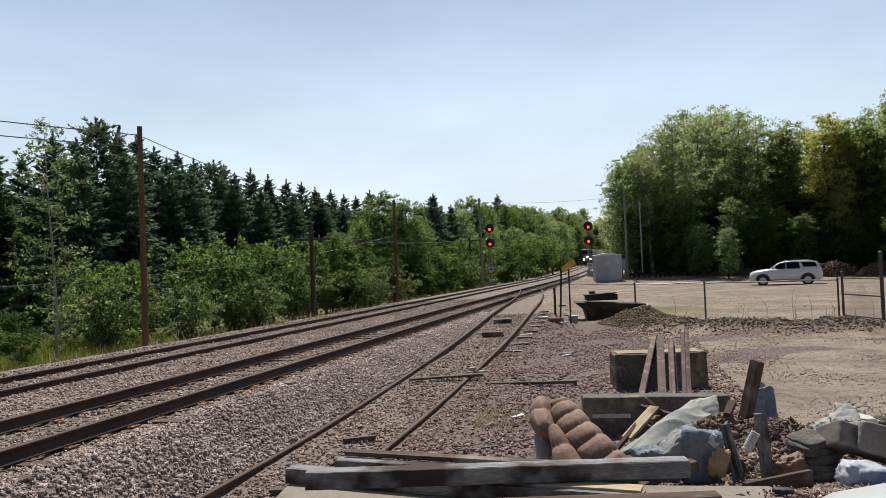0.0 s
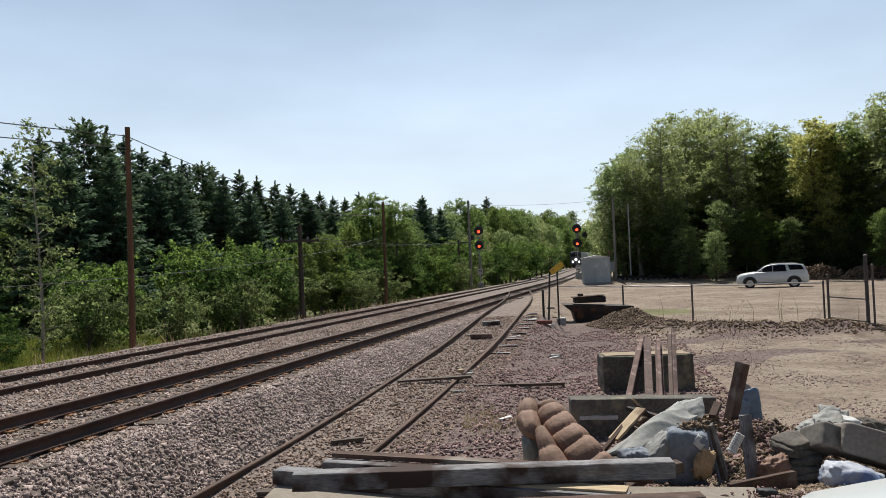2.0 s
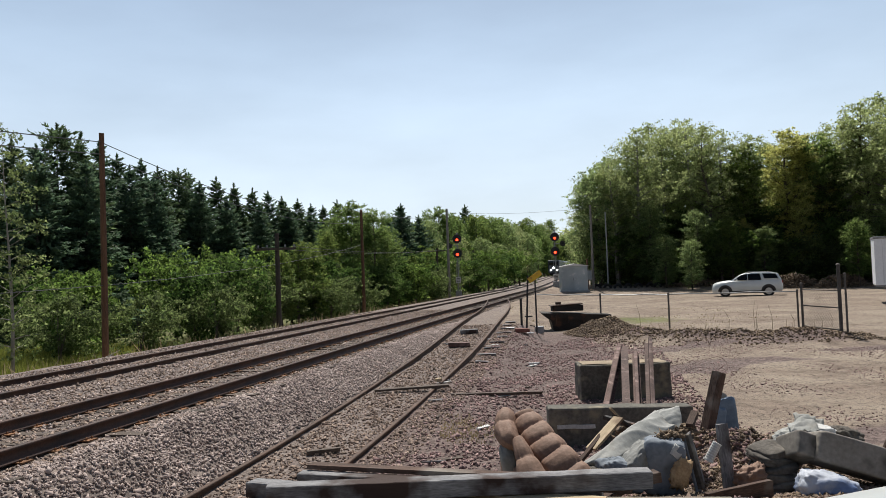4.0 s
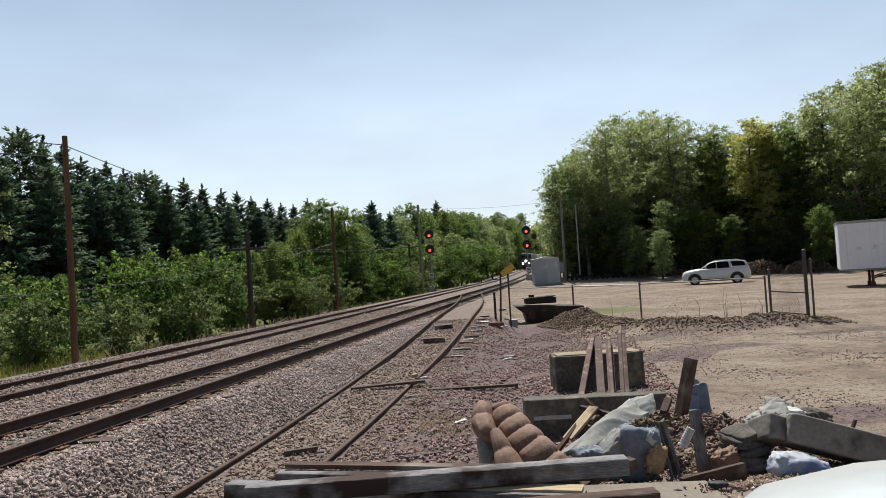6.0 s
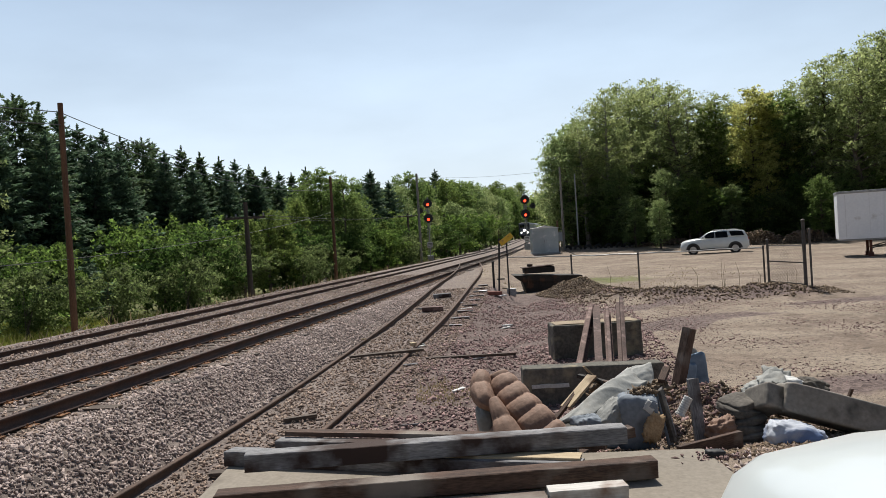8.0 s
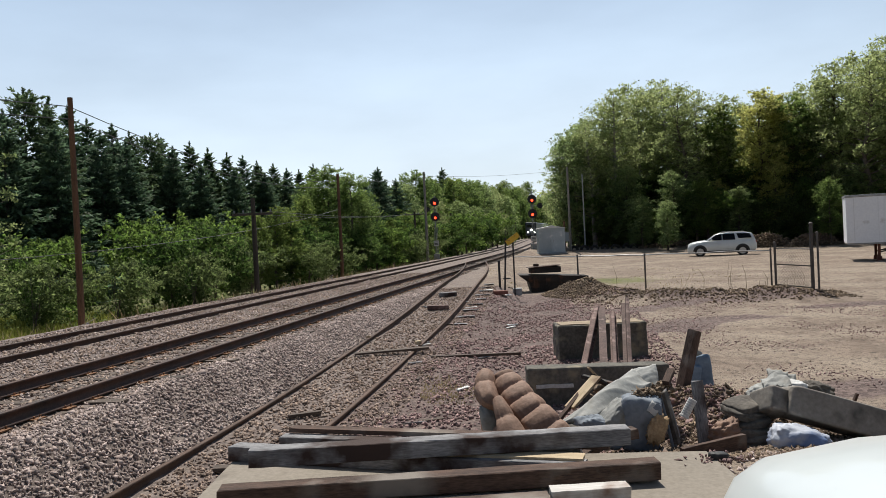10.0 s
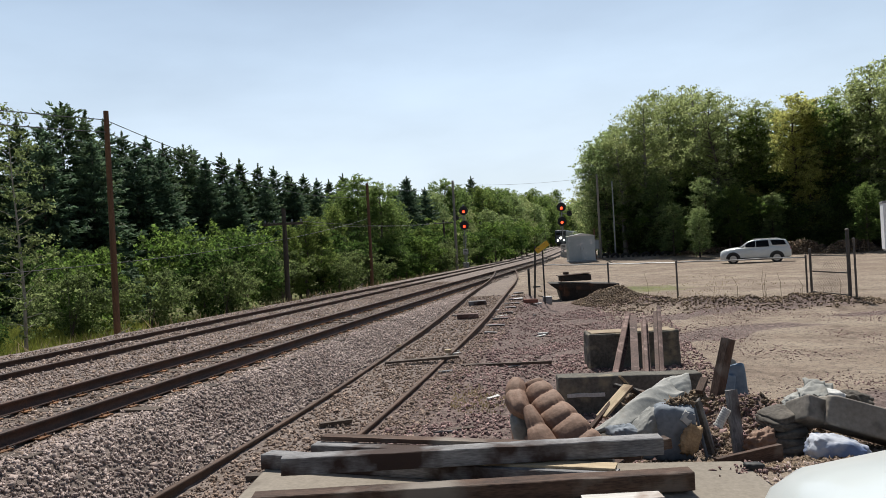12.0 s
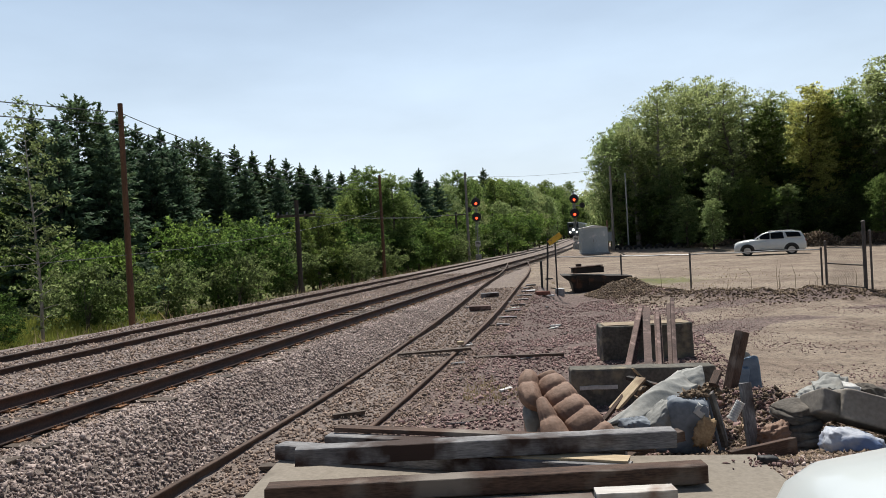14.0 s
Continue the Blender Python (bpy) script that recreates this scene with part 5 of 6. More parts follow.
sw = empty("switch_box", pose(2.55, 29.4, top_of_ground(2.55, 29.4) - 0.02), "small grey switch box beside the siding", "switch box")
bm = bmesh.new()
box(bm, 0, 0, 0.14, 0.34, 0.3, 0.28, bevel=0.02)
part("case", bm, STEEL, sw)
bm = bmesh.new()
tube(bm, [(0, 0, 0.25), (-0.35, 0, 0.32)], 0.02, 6)
part("lever", bm, IRON_BLACK, sw)

# black iron hopper among spoil
hz = top_of_ground(3.9, 31.5)
hp = empty("iron_hopper", pose(3.9, 31.5, hz - 0.03), "black rusty iron hopper dumped on the ground", "scrap hopper")
bm = loft([[(-0.6, -0.5, 0.0), (0.45, -0.5, 0.0), (0.45, 0.5, 0.0), (-0.6, 0.5, 0.0)], [(-0.72, -0.55, 0.45), (0.9, -0.55, 0.35), (0.9, 0.55, 0.35), (-0.72, 0.55, 0.45)], [(-0.95, -0.6, 0.62), (1.68, -0.6, 0.30), (1.68, 0.6, 0.30), (-0.95, 0.6, 0.62)], [(-1.1, -0.62, 0.76), (1.7, -0.62, 0.62), (1.7, 0.62, 0.62), (-1.1, 0.62, 0.78)]])
part("trough", bm, IRON_BLACK, hp)
bm = bmesh.new()
box(bm, 0, 0, 0.92, 1.25, 0.8, 0.24, bevel=0.03)
part("cover", bm, IRON_BLACK, hp)
bm = bmesh.new()
box(bm, 0, 0, 1.06, 1.3, 0.85, 0.03, m=pose(0, 0, 0, 0, -3, 0))
box(bm, -0.35, 0, 1.12, 0.22, 0.2, 0.10, bevel=0.02)
part("lid", bm, BROWN_TIMBER, hp)
for k in (-0.5, 0.0, 0.6):
    bm = bmesh.new()
    box(bm, k, -0.60, 0.50, 0.05, 0.05, 0.36)
    part("rib", bm, IRON_BLACK, hp)

# half-buried tyres at the yard's edge
def torus(bm, R, r, n=20, k=10):
    rings = []
    for i in range(n):
        a = 2 * math.pi * i / n
        rings.append([bm.verts.new(((R + r * math.cos(2 * math.pi * j / k)) * math.cos(a), 0.8 * r * math.sin(2 * math.pi * j / k), (R + r * math.cos(2 * math.pi * j / k)) * math.sin(a))) for j in range(k)])
    for i in range(n):
        p0, p1 = rings[i], rings[(i + 1) % n]
        for j in range(k):
            bm.faces.new((p0[j], p0[(j + 1) % k], p1[(j + 1) % k], p1[j]))


bm = bmesh.new()
torus(bm, 0.30, 0.13)
tyre = tagged(part("tyre", bm, RUBBER, smooth=True), "worn black tyre half buried at the yard's edge", "tyre", "tyres at the yard's edge")
for k, x in enumerate((10.8, 12.0, 12.95, 13.9, 14.85, 15.8, 16.8, 17.5, 19.0)):
    y = 73.2 - 0.15 * k
    m = pose(x, y, top_of_ground(x, y) + 0.04, 0, 0, wd.uniform(-25, 25))
    if k == 0:
        tyre.matrix_basis = m
    else:
        copy_thing(tyre, m)


# brush and scrap heaps beyond the parked car
def rubble(name, label, cx, cy, rx, ry, rz, n, size, mat, seed, base=None):
    rng = np.random.default_rng(seed)
    d = rng.normal(size=(n, 2)) * 0.5
    x, y = cx + d[:, 0] * rx, cy + d[:, 1] * ry
    q = np.clip(1 - d[:, 0] ** 2 - d[:, 1] ** 2, 0, 1)
    z = np.array([top_of_ground(a, b) for a, b in zip(x, y)]) + q * rz * rng.uniform(0.3, 1, n) - 0.01
    return stones(name, label, np.stack([x, y, z], 1), size, mat, rng)


LUMP = np.array([[-1, 0, 0], [1, 0, 0], [0, -1, 0], [0, 1, 0], [0, 0, -1], [0, 0, 1]], dtype=float)
LUMP_F = np.array([[0, 2, 5], [2, 1, 5], [1, 3, 5], [3, 0, 5], [2, 0, 4], [1, 2, 4], [3, 1, 4], [0, 3, 4]])


def stones(name, label, pts, size, mat, rng, category="stones", flat=0.75):
    """Broken stones: sharp uneven eight-sided lumps, joined."""
    n = len(pts)
    v = LUMP[None] * rng.uniform(0.6, 1.15, (n, 6, 1)) + rng.normal(size=(n, 6, 3)) * 0.26
    v *= np.array([1, 1, flat]) * rng.uniform(0.65, 1.3, (n, 1, 3))
    q = rng.normal(size=(n, 4))
    q /= np.linalg.norm(q, axis=1)[:, None]
    w, a, b, c = q.T
    R = np.stack([1 - 2 * (b * b + c * c), 2 * (a * b - c * w), 2 * (a * c + b * w), 2 * (a * b + c * w), 1 - 2 * (a * a + c * c), 2 * (b * c - a * w), 2 * (a * c - b * w), 2 * (b * c + a * w), 1 - 2 * (a * a + b * b)], 1).reshape(n, 3, 3)
    s = size * rng.lognormal(0, 0.27, (n, 1, 1)) * 0.62
    v = np.einsum("nij,nkj->nki", R, v) * s + pts[:, None]
    f = (LUMP_F[None] + (np.arange(n) * 6)[:, None, None]).reshape(-1, 3)
    ob = raw(name, v.reshape(-1, 3), f, mat)
    return tagged(ob, label, category, kind="stuff")


EARTH = material("earth_clod", (0.075, 0.053, 0.036), (0.27, 0.20, 0.135), rough=0.95, coarse=1.5, fine=14, vary=0.4, island=True, bump=0.3)
rubble("brush_heap", "brown heap of brush beyond the parked car", 27.8, 67.0, 3.0, 1.0, 1.2, 1800, 0.13, EARTH, 51)
rubble("brush_heap", "low brown heap of brush at the wood's edge", 21.6, 71.5, 4.0, 1.0, 0.6, 1500, 0.12, EARTH, 52)
rubble("scrap_heap", "dark heap of scrap near the trailer", 31.6, 66.0, 2.6, 1.0, 1.2, 1500, 0.14, EARTH, 53)

# ---- concrete block with leaning rails ----
def rough_box(bm, sx_, sy_, sz_, cuts, amp, seed, bevel=0.03):
    bmesh.ops.create_cube(bm, size=1.0)
    for v in bm.verts:
        v.co = Vector((v.co.x * sx_, v.co.y * sy_, (v.co.z + 0.5) * sz_))
    bmesh.ops.bevel(bm, geom=bm.edges[:], offset=bevel, segments=2, affect="EDGES", profile=0.5)
    bmesh.ops.subdivide_edges(bm, edges=[e for e in bm.edges if e.calc_length() > 0.2], cuts=cuts, use_grid_fill=True)
    for v in bm.verts:
        p = v.co * 3.1 + Vector((seed * 7.3, seed * 1.7, 0))
        v.co += Vector(noise.noise_vector(p)) * amp + Vector(noise.noise_vector(p * 4)) * amp * 0.4


zb = top_of_ground(2.95, 15.4) - 0.04
bm = bmesh.new()
rough_box(bm, 1.78, 0.68, 0.74, 6, 0.026, 1)
blk = tagged(finish("concrete_block", bm, CONCRETE_OLD), "large weathered grey concrete block with rails leaning on it", "concrete block")
blk.matrix_basis = pose(2.95, 15.36, zb, 0, 0, 2)
zb = top_of_ground(2.1, 11.6) - 0.10
bm = bmesh.new()
rough_box(bm, 2.15, 0.34, 0.28 - zb, 6, 0.012, 2)
kb = tagged(finish("concrete_kerb", bm, CONCRETE_OLD), "low mossy concrete kerb wall half covered by rubbish", "concrete kerb")
kb.matrix_basis = pose(2.16, 11.65, zb, 0, 0.8, 0)


SAND = material("dry_sand", (0.24, 0.185, 0.125), (0.40, 0.32, 0.225), rough=0.95, coarse=4, fine=40, dist=0.006, bump=0.6)
bm = bmesh.new()
rough_box(bm, 1.66, 0.56, 0.02, 5, 0.014, 5, bevel=0.006)
sd = tagged(finish("sand_layer", bm, SAND), "dry pale sand lying on a concrete block", "sand")
sd.matrix_basis = pose(2.95, 15.36, top_of_ground(2.95, 15.4) - 0.04 + 0.735, 0, 0, 2)
bm = bmesh.new()
rough_box(bm, 0.56, 0.02, 0.06, 6, 0.012, 7, bevel=0.005)
mp_ = part("mortar_patch", bm, SCRAP_WHITE, kb, "pale rough mortar patch")
mp_.matrix_basis = kb.matrix_basis.inverted() @ pose(1.50, 11.475, -0.02, 0, 0, 0)


def leaning_rail(a, b, turn, label, scale=1.0):
    """A loose length of old rail from a up to b."""
    a, b = Vector(a), Vector(b)
    d = (b - a)
    L = d.length
    bm = bmesh.new()
    pr = [(p[0] * scale, (p[1] + 0.085) * scale) for p in PROFILE]
    r0 = [bm.verts.new((x, 0, z)) for x, z in pr]
    r1 = [bm.verts.new((x, L, z)) for x, z in pr]
    n = len(pr)
    for k in range(n):
        bm.faces.new((r0[k], r0[(k + 1) % n], r1[(k + 1) % n], r1[k]))
    bm.faces.new(r0[::-1])
    bm.faces.new(r1)
    ob = tagged(finish("loose_rail", bm, RUST_BEAM), label, "rail", "rails leaning on the block")
    y = d.normalized()
    x = y.cross(Vector((0, 0, 1))).normalized()
    z = x.cross(y)
    ob.matrix_basis = Matrix.Translation(a) @ Matrix((x, y, z)).transposed().to_4x4() @ pose(0, 0, 0, 0, turn, 0)
    return ob


LR = "short length of rusty red-brown rail leaning on concrete"
leaning_rail((2.14, 12.75, -0.08), (2.86, 15.05, 0.80), 8, LR, 1.2)
leaning_rail((2.50, 12.75, -0.05), (2.95, 15.0, 0.77), 180, LR, 0.95)
leaning_rail((2.69, 12.75, -0.05), (3.16, 14.98, 0.76), 0, LR, 0.95)
leaning_rail((2.93, 12.8, -0.04), (3.46, 15.1, 0.92), 20, LR, 1.0)

# ---- concrete dock and the stack of timbers ----
bm = bmesh.new()
box(bm, 0.03, 1.2, -0.10, 4.06, 10.9, 1.10, bevel=0.02)
for v in bm.verts:
    if v.co.y > 5:
        v.co.y -= (v.co.x + 2) * 0.085
tagged(finish("concrete_dock", bm, CONCRETE_PAD), "worn sandy concrete dock slab", "concrete slab", kind="structure")


def timber(label, a, b, w, h, mat, seed, lean=0.0, name="timber", group="stack of old timbers"):
    """A sawn beam from a to b (middle of its underside at either end), edges worn and uneven."""
    a, b = Vector(a), Vector(b)
    d = b - a
    L = d.length
    rng = random.Random(seed)
    bm = bmesh.new()
    c = min(w, h) * 0.045
    sec = [(-w / 2 + c, 0), (w / 2 - c, 0), (w / 2, c), (w / 2, h - c), (w / 2 - c, h), (-w / 2 + c, h), (-w / 2, h - c), (-w / 2, c)]
    rings = []
    n = max(6, int(L / 0.12))
    for i in range(n + 1):
        x = L * i / n
        if i in (0, n):
            x += 0
        rings.append([bm.verts.new((x + (rng.uniform(-0.008, 0.008) if i in (0, n) else 0), y + rng.uniform(-1, 1) * c * 0.3, z + rng.uniform(-1, 1) * c * 0.3)) for y, z in sec])
    for p, q in zip(rings[:-1], rings[1:]):
        for k in range(8):
            bm.faces.new((p[k], q[k], q[(k + 1) % 8], p[(k + 1) % 8]))
    bm.faces.new(rings[0])
    bm.faces.new(rings[-1][::-1])
    bmesh.ops.recalc_face_normals(bm, faces=bm.faces[:])
    ob = tagged(finish(name, bm, mat), label, "timber", group)
    x = d.normalized()
    y = Vector((0, 0, 1)).cross(x).normalized()
    z = x.cross(y)
    ob.matrix_basis = Matrix.Translation(a) @ Matrix((x, y, z)).transposed().to_4x4() @ pose(0, 0, 0, lean, 0, 0)
    return ob


timber("long grey weathered beam with dark stains atop the stack", (-1.64, 5.90, 0.61), (1.36, 6.10, 0.60), 0.16, 0.135, GREY_TIMBER, 1)
timber("long dark brown beam at the front of the stack", (-1.75, 5.46, 0.46), (1.46, 5.60, 0.475), 0.16, 0.13, BROWN_TIMBER, 2)
timber("grey beam lying flat under other timbers", (-2.0, 6.70, 0.452), (0.95, 5.72, 0.452), 0.17, 0.125, GREY_TIMBER, 3)
timber("grey beam at the back of the stack", (-1.62, 6.95, 0.47), (1.0, 6.22, 0.46), 0.15, 0.11, GREY_TIMBER, 4)
timber("thin dark plank across the stack", (-1.55, 7.05, 0.59), (0.95, 6.42, 0.56), 0.12, 0.04, BROWN_TIMBER, 5)
timber("pale split plank among the timbers", (-0.40, 6.20, 0.562), (0.95, 5.80, 0.568), 0.16, 0.03, FRESH_WOOD, 6)
timber("narrow dark plank among the timbers", (0.25, 6.36, 0.585), (1.2, 6.05, 0.57), 0.10, 0.03, BROWN_TIMBER, 7)
timber("short dark offcut behind the timbers", (0.80, 6.42, 0.45), (1.55, 6.62, 0.50), 0.12, 0.09, BROWN_TIMBER, 8)
timber("short timber with peeling white paint", (0.62, 5.24, 0.455), (1.16, 5.27, 0.455), 0.15, 0.09, WHITE_WOOD, 9)
timber("brown stained plank at the front of the stack", (-0.9, 5.12, 0.455), (0.60, 5.22, 0.455), 0.15, 0.06, BROWN_TIMBER, 10)

# ---- rubbish heap ----
def soft(name, label, m, size, mat, seed, power=3.2, amp=0.05, freq=3.0, cuts=16, category="cushion", sagging=0.0):
    """A soft body: a rounded block, creased by noise."""
    bm = bmesh.new()
    bmesh.ops.create_cube(bm, size=2.0)
    bmesh.ops.subdivide_edges(bm, edges=bm.edges[:], cuts=cuts, use_grid_fill=True)
    for v in bm.verts:
        p = v.co.copy()
        l = (abs(p.x) ** power + abs(p.y) ** power + abs(p.z) ** power) ** (1 / power)
        u = p / l
        k = noise.noise(u * freq + Vector((seed * 3.1, 0, seed))) * amp + abs(noise.noise(u * freq * 2.3 + Vector((seed, 5, 1)))) * amp * 0.9
        u = u * (1 + k)
        v.co = Vector((u.x * size[0], u.y * size[1], u.z * size[2] - sagging * u.x * u.x * size[2]))
    ob = tagged(finish(name, bm, mat, smooth=True), label, category)
    ob.matrix_basis = m
    return ob


# brown quilt: folded lengths of stitched padding
def sleeve(bm, path, wide, deep, puffs, seed, n=64, turn=0.0):
    """A folded length of quilt along a path: plump chambers between drawn-in seams, pleated beside each seam."""
    path = [Vector(p) for p in path]
    run = [0.0]
    for a, b in zip(path[:-1], path[1:]):
        run.append(run[-1] + (b - a).length)
    steps = puffs * 22
    rings = []
    for i in range(steps + 1):
        f = i / steps
        x = f * run[-1]
        c = Vector([float(np.interp(x, run, [p[k] for p in path])) for k in range(3)])
        e = 0.06 * run[-1]
        d = Vector([float(np.interp(x + e, run, [p[k] for p in path]) - np.interp(x - e, run, [p[k] for p in path])) for k in range(3)]).normalized()
        view = Vector((0, -1, 0.3)).normalized()
        across = d.cross(view).normalized()
        out = across.cross(d).normalized()
        g = f * puffs + 0.22 * math.sin(seed * 2.1)
        fr = g - math.floor(g)
        plump = (1 - abs(2 * fr - 1) ** 3.0)
        seam = 1 - plump
        w = float(np.interp(f, np.linspace(0, 1, len(wide)), wide))
        cap = min(1.0, (math.sin(math.pi * min(max(f, 0.0), 1.0)) * 3.2 + 0.02)) ** 0.5
        row = []
        for k in range(n):
            a = 2 * math.pi * k / n
            ca, sa = math.cos(a), math.sin(a)
            px, py = math.copysign(abs(ca) ** 0.75, ca), math.copysign(abs(sa) ** 0.8, sa)
            crease = noise.noise(Vector((px * 7.5 + seed, py * 5, math.floor(g) * 3.1 + fr * 0.9)))
            fine_ = noise.noise(Vector((px * 17 + seed, py * 11, math.floor(g) * 1.7 + fr * 1.8)))
            lumpy = noise.noise(Vector((px * 1.6, py * 1.6 + seed, f * puffs * 0.8)))
            r = (0.88 + 0.12 * plump) * (1 + 0.09 * lumpy) + (0.075 * crease + 0.04 * fine_) * (0.30 + 0.70 * seam)
            # seams sag along the middle of each chamber
            slide = d * (0.30 * (1 - px * px) * w * (0.35 + 0.2 * math.sin(seed)))
            row.append(bm.verts.new(c + slide + (across * (px * w) + out * (py * deep * (0.80 + 0.20 * plump))) * r * cap))
        rings.append(row)
    for p, q in zip(rings[:-1], rings[1:]):
        for k in range(n):
            bm.faces.new((p[k], p[(k + 1) % n], q[(k + 1) % n], q[k]))
    bm.faces.new(rings[0][::-1])
    bm.faces.new(rings[-1])


bm = bmesh.new()
sleeve(bm, ((0.495, 8.27, 0.79), (0.52, 8.15, 0.765), (0.548, 8.0, 0.738), (0.619, 7.8, 0.664), (0.698, 7.6, 0.578), (0.785, 7.42, 0.489), (0.871, 7.28, 0.389), (0.94, 7.16, 0.22)), (0.125, 0.15, 0.165, 0.18, 0.20, 0.22), 0.13, 6, 1.0)
sleeve(bm, ((0.325, 8.22, 0.80), (0.315, 8.12, 0.775), (0.305, 8.02, 0.745), (0.308, 7.9, 0.698), (0.35, 7.75, 0.637), (0.44, 7.66, 0.58)), (0.08, 0.105, 0.118, 0.115, 0.10, 0.06), 0.13, 2, 4.0)
sleeve(bm, ((0.41, 7.70, 0.66), (0.456, 7.5, 0.551), (0.491, 7.36, 0.46), (0.53, 7.22, 0.32), (0.55, 7.16, 0.15)), (0.05, 0.095, 0.15, 0.18), 0.12, 2, 7.0)
# the bulk of the heap under the folds
sleeve(bm, ((0.45, 8.3, 0.48), (0.50, 8.1, 0.40), (0.60, 7.7, 0.28), (0.70, 7.35, 0.02)), (0.20, 0.28, 0.34), 0.26, 2, 9.0)
sleeve(bm, ((0.42, 8.5, 0.40), (0.52, 8.1, 0.18), (0.62, 7.7, 0.0), (0.70, 7.45, -0.15)), (0.20, 0.28, 0.34), 0.26, 2, 11.0)
bmesh.ops.recalc_face_normals(bm, faces=bm.faces[:])
tagged(finish("quilt", bm, QUILT, smooth=True), "crumpled brown puffy quilt lying on the ground", "quilt")
soft("quilt_lining", "pale grey lining cloth hanging under a quilt", pose(0.36, 7.78, 0.32, 0, -16, 0), (0.09, 0.12, 0.28), PALE_SHEET, 41, 3.0, 0.10, 2.2, cuts=12, category="cloth")


def sheet(name, label, corners, nu, nv, mat, seed, amp=0.05, thick=0.03, category="sheet", bulge=0.0):
    """A creased sheet between four corners."""
    c = [Vector(p) for p in corners]
    bm = bmesh.new()
    g = []
    for i in range(nu + 1):
        row = []
        for j in range(nv + 1):
            u, v = i / nu, j / nv
            p = c[0].lerp(c[1], u).lerp(c[3].lerp(c[2], u), v)
            fold = 1 - abs(noise.noise(Vector((u * 1.6 + seed, v * 4.5 - u * 1.5, 0.5)))) * 2.2
            p = p + Vector(noise.noise_vector(Vector((u * 2 + seed, v * 2, seed)))) * amp + Vector((0, 0, fold * abs(fold) * amp * 0.9 + bulge * math.sin(math.pi * u) * math.sin(math.pi * v)))
            row.append(bm.verts.new(p))
        g.append(row)
    h = [[bm.verts.new(v.co - Vector((0, -thick * 0.4, thick))) for v in row] for row in g]
    for i in range(nu):
        for j in range(nv):
            bm.faces.new((g[i][j], g[i + 1][j], g[i + 1][j + 1], g[i][j + 1]))
            bm.faces.new((h[i][j], h[i][j + 1], h[i + 1][j + 1], h[i + 1][j]))
    rim = [(i, 0) for i in range(nu)] + [(nu, j) for j in range(nv)] + [(i, nv) for i in range(nu, 0, -1)] + [(0, j) for j in range(nv, 0, -1)]
    for (i0, j0), (i1, j1) in zip(rim, rim[1:] + rim[:1]):
        bm.faces.new((g[i0][j0], h[i0][j0], h[i1][j1], g[i1][j1]))
    bmesh.ops.recalc_face_normals(bm, faces=bm.faces[:])
    return tagged(finish(name, bm, mat, smooth=True), label, category)


sheet("foam_sheet", "long pale grey padded sheet draped over rubbish", ((1.02, 7.76, 0.34), (1.42, 7.80, 0.42), (2.16, 8.38, 0.60), (2.00, 8.62, 0.72)), 22, 34, PALE_SHEET, 3.0, 0.022, 0.05, bulge=0.10)
sheet("foam_sheet", "pale grey folded end of a padded sheet", ((1.97, 8.38, 0.54), (2.27, 8.46, 0.52), (2.32, 8.74, 0.76), (1.99, 8.62, 0.73)), 18, 18, PALE_SHEET, 5.0, 0.014, 0.06, bulge=0.05)
soft("rag", "crumpled pale grey cloth under the sheet", pose(1.50, 7.78, 0.26, 10, 14, 20), (0.30, 0.15, 0.15), PILLOW_BLUE, 4, 3.0, 0.17, 1.7, cuts=22, category="cloth")
soft("rag", "crumpled blue-grey cloth beside a pillow", pose(1.62, 7.78, 0.40, 0, -38, 30), (0.22, 0.12, 0.11), PALE_SHEET, 6, 3.0, 0.18, 1.8, cuts=22, category="cloth")
soft("rag", "dark crumpled cloth in the shade of a sheet", pose(1.22, 7.68, 0.22, 0, 10, 0), (0.20, 0.14, 0.13), DARK_CLOTH, 16, 3.0, 0.18, 1.8, cuts=16, category="cloth")
soft("pillow", "torn blue-grey pillow with yellow foam showing", pose(1.88, 7.78, 0.34, 6, 3, -10), (0.205, 0.14, 0.275), PILLOW_BLUE, 7, 5.5, 0.06, 1.6, category="pillow")
soft("foam_lump", "torn yellow upholstery foam", pose(2.0, 7.60, 0.30, 0, 20, 0), (0.085, 0.03, 0.14), FOAM, 8, 2.6, 0.35, 4.0, cuts=8, category="foam")
sheet("paper_scrap", "white paper scrap on a pillow", ((1.90, 7.60, 0.50), (1.99, 7.60, 0.43), (2.05, 7.61, 0.53), (1.96, 7.61, 0.59)), 4, 4, SCRAP_WHITE, 2.0, 0.01, 0.006)
# a strip of dark grey cloth, built as a straight board
timber("dark grey cloth strip standing in rubbish", (2.22, 7.78, 0.10), (2.12, 7.85, 0.62), 0.08, 0.05, DARK_CLOTH, 21, name="board", group="boards in the rubbish")
timber("grey board standing in rubbish", (2.28, 7.9, 0.12), (2.17, 7.95, 0.62), 0.12, 0.03, GREY_TIMBER, 22, name="board", group="boards in the rubbish")
timber("thick dark brown post leaning out of the rubbish", (2.69, 9.17, 0.02), (3.01, 9.35, 1.02), 0.12, 0.12, BROWN_TIMBER, 23, name="post", group="boards in the rubbish")
timber("short weathered board standing upright", (2.53, 7.82, 0.04), (2.52, 7.95, 0.70), 0.12, 0.035, GREY_TIMBER, 24, 0, name="board", group="boards in the rubbish")
timber("dark plank lying at the dock's edge", (2.05, 6.95, 0.13), (2.72, 7.2, 0.17), 0.05, 0.16, BROWN_TIMBER, 25, name="board", group="boards in the rubbish")
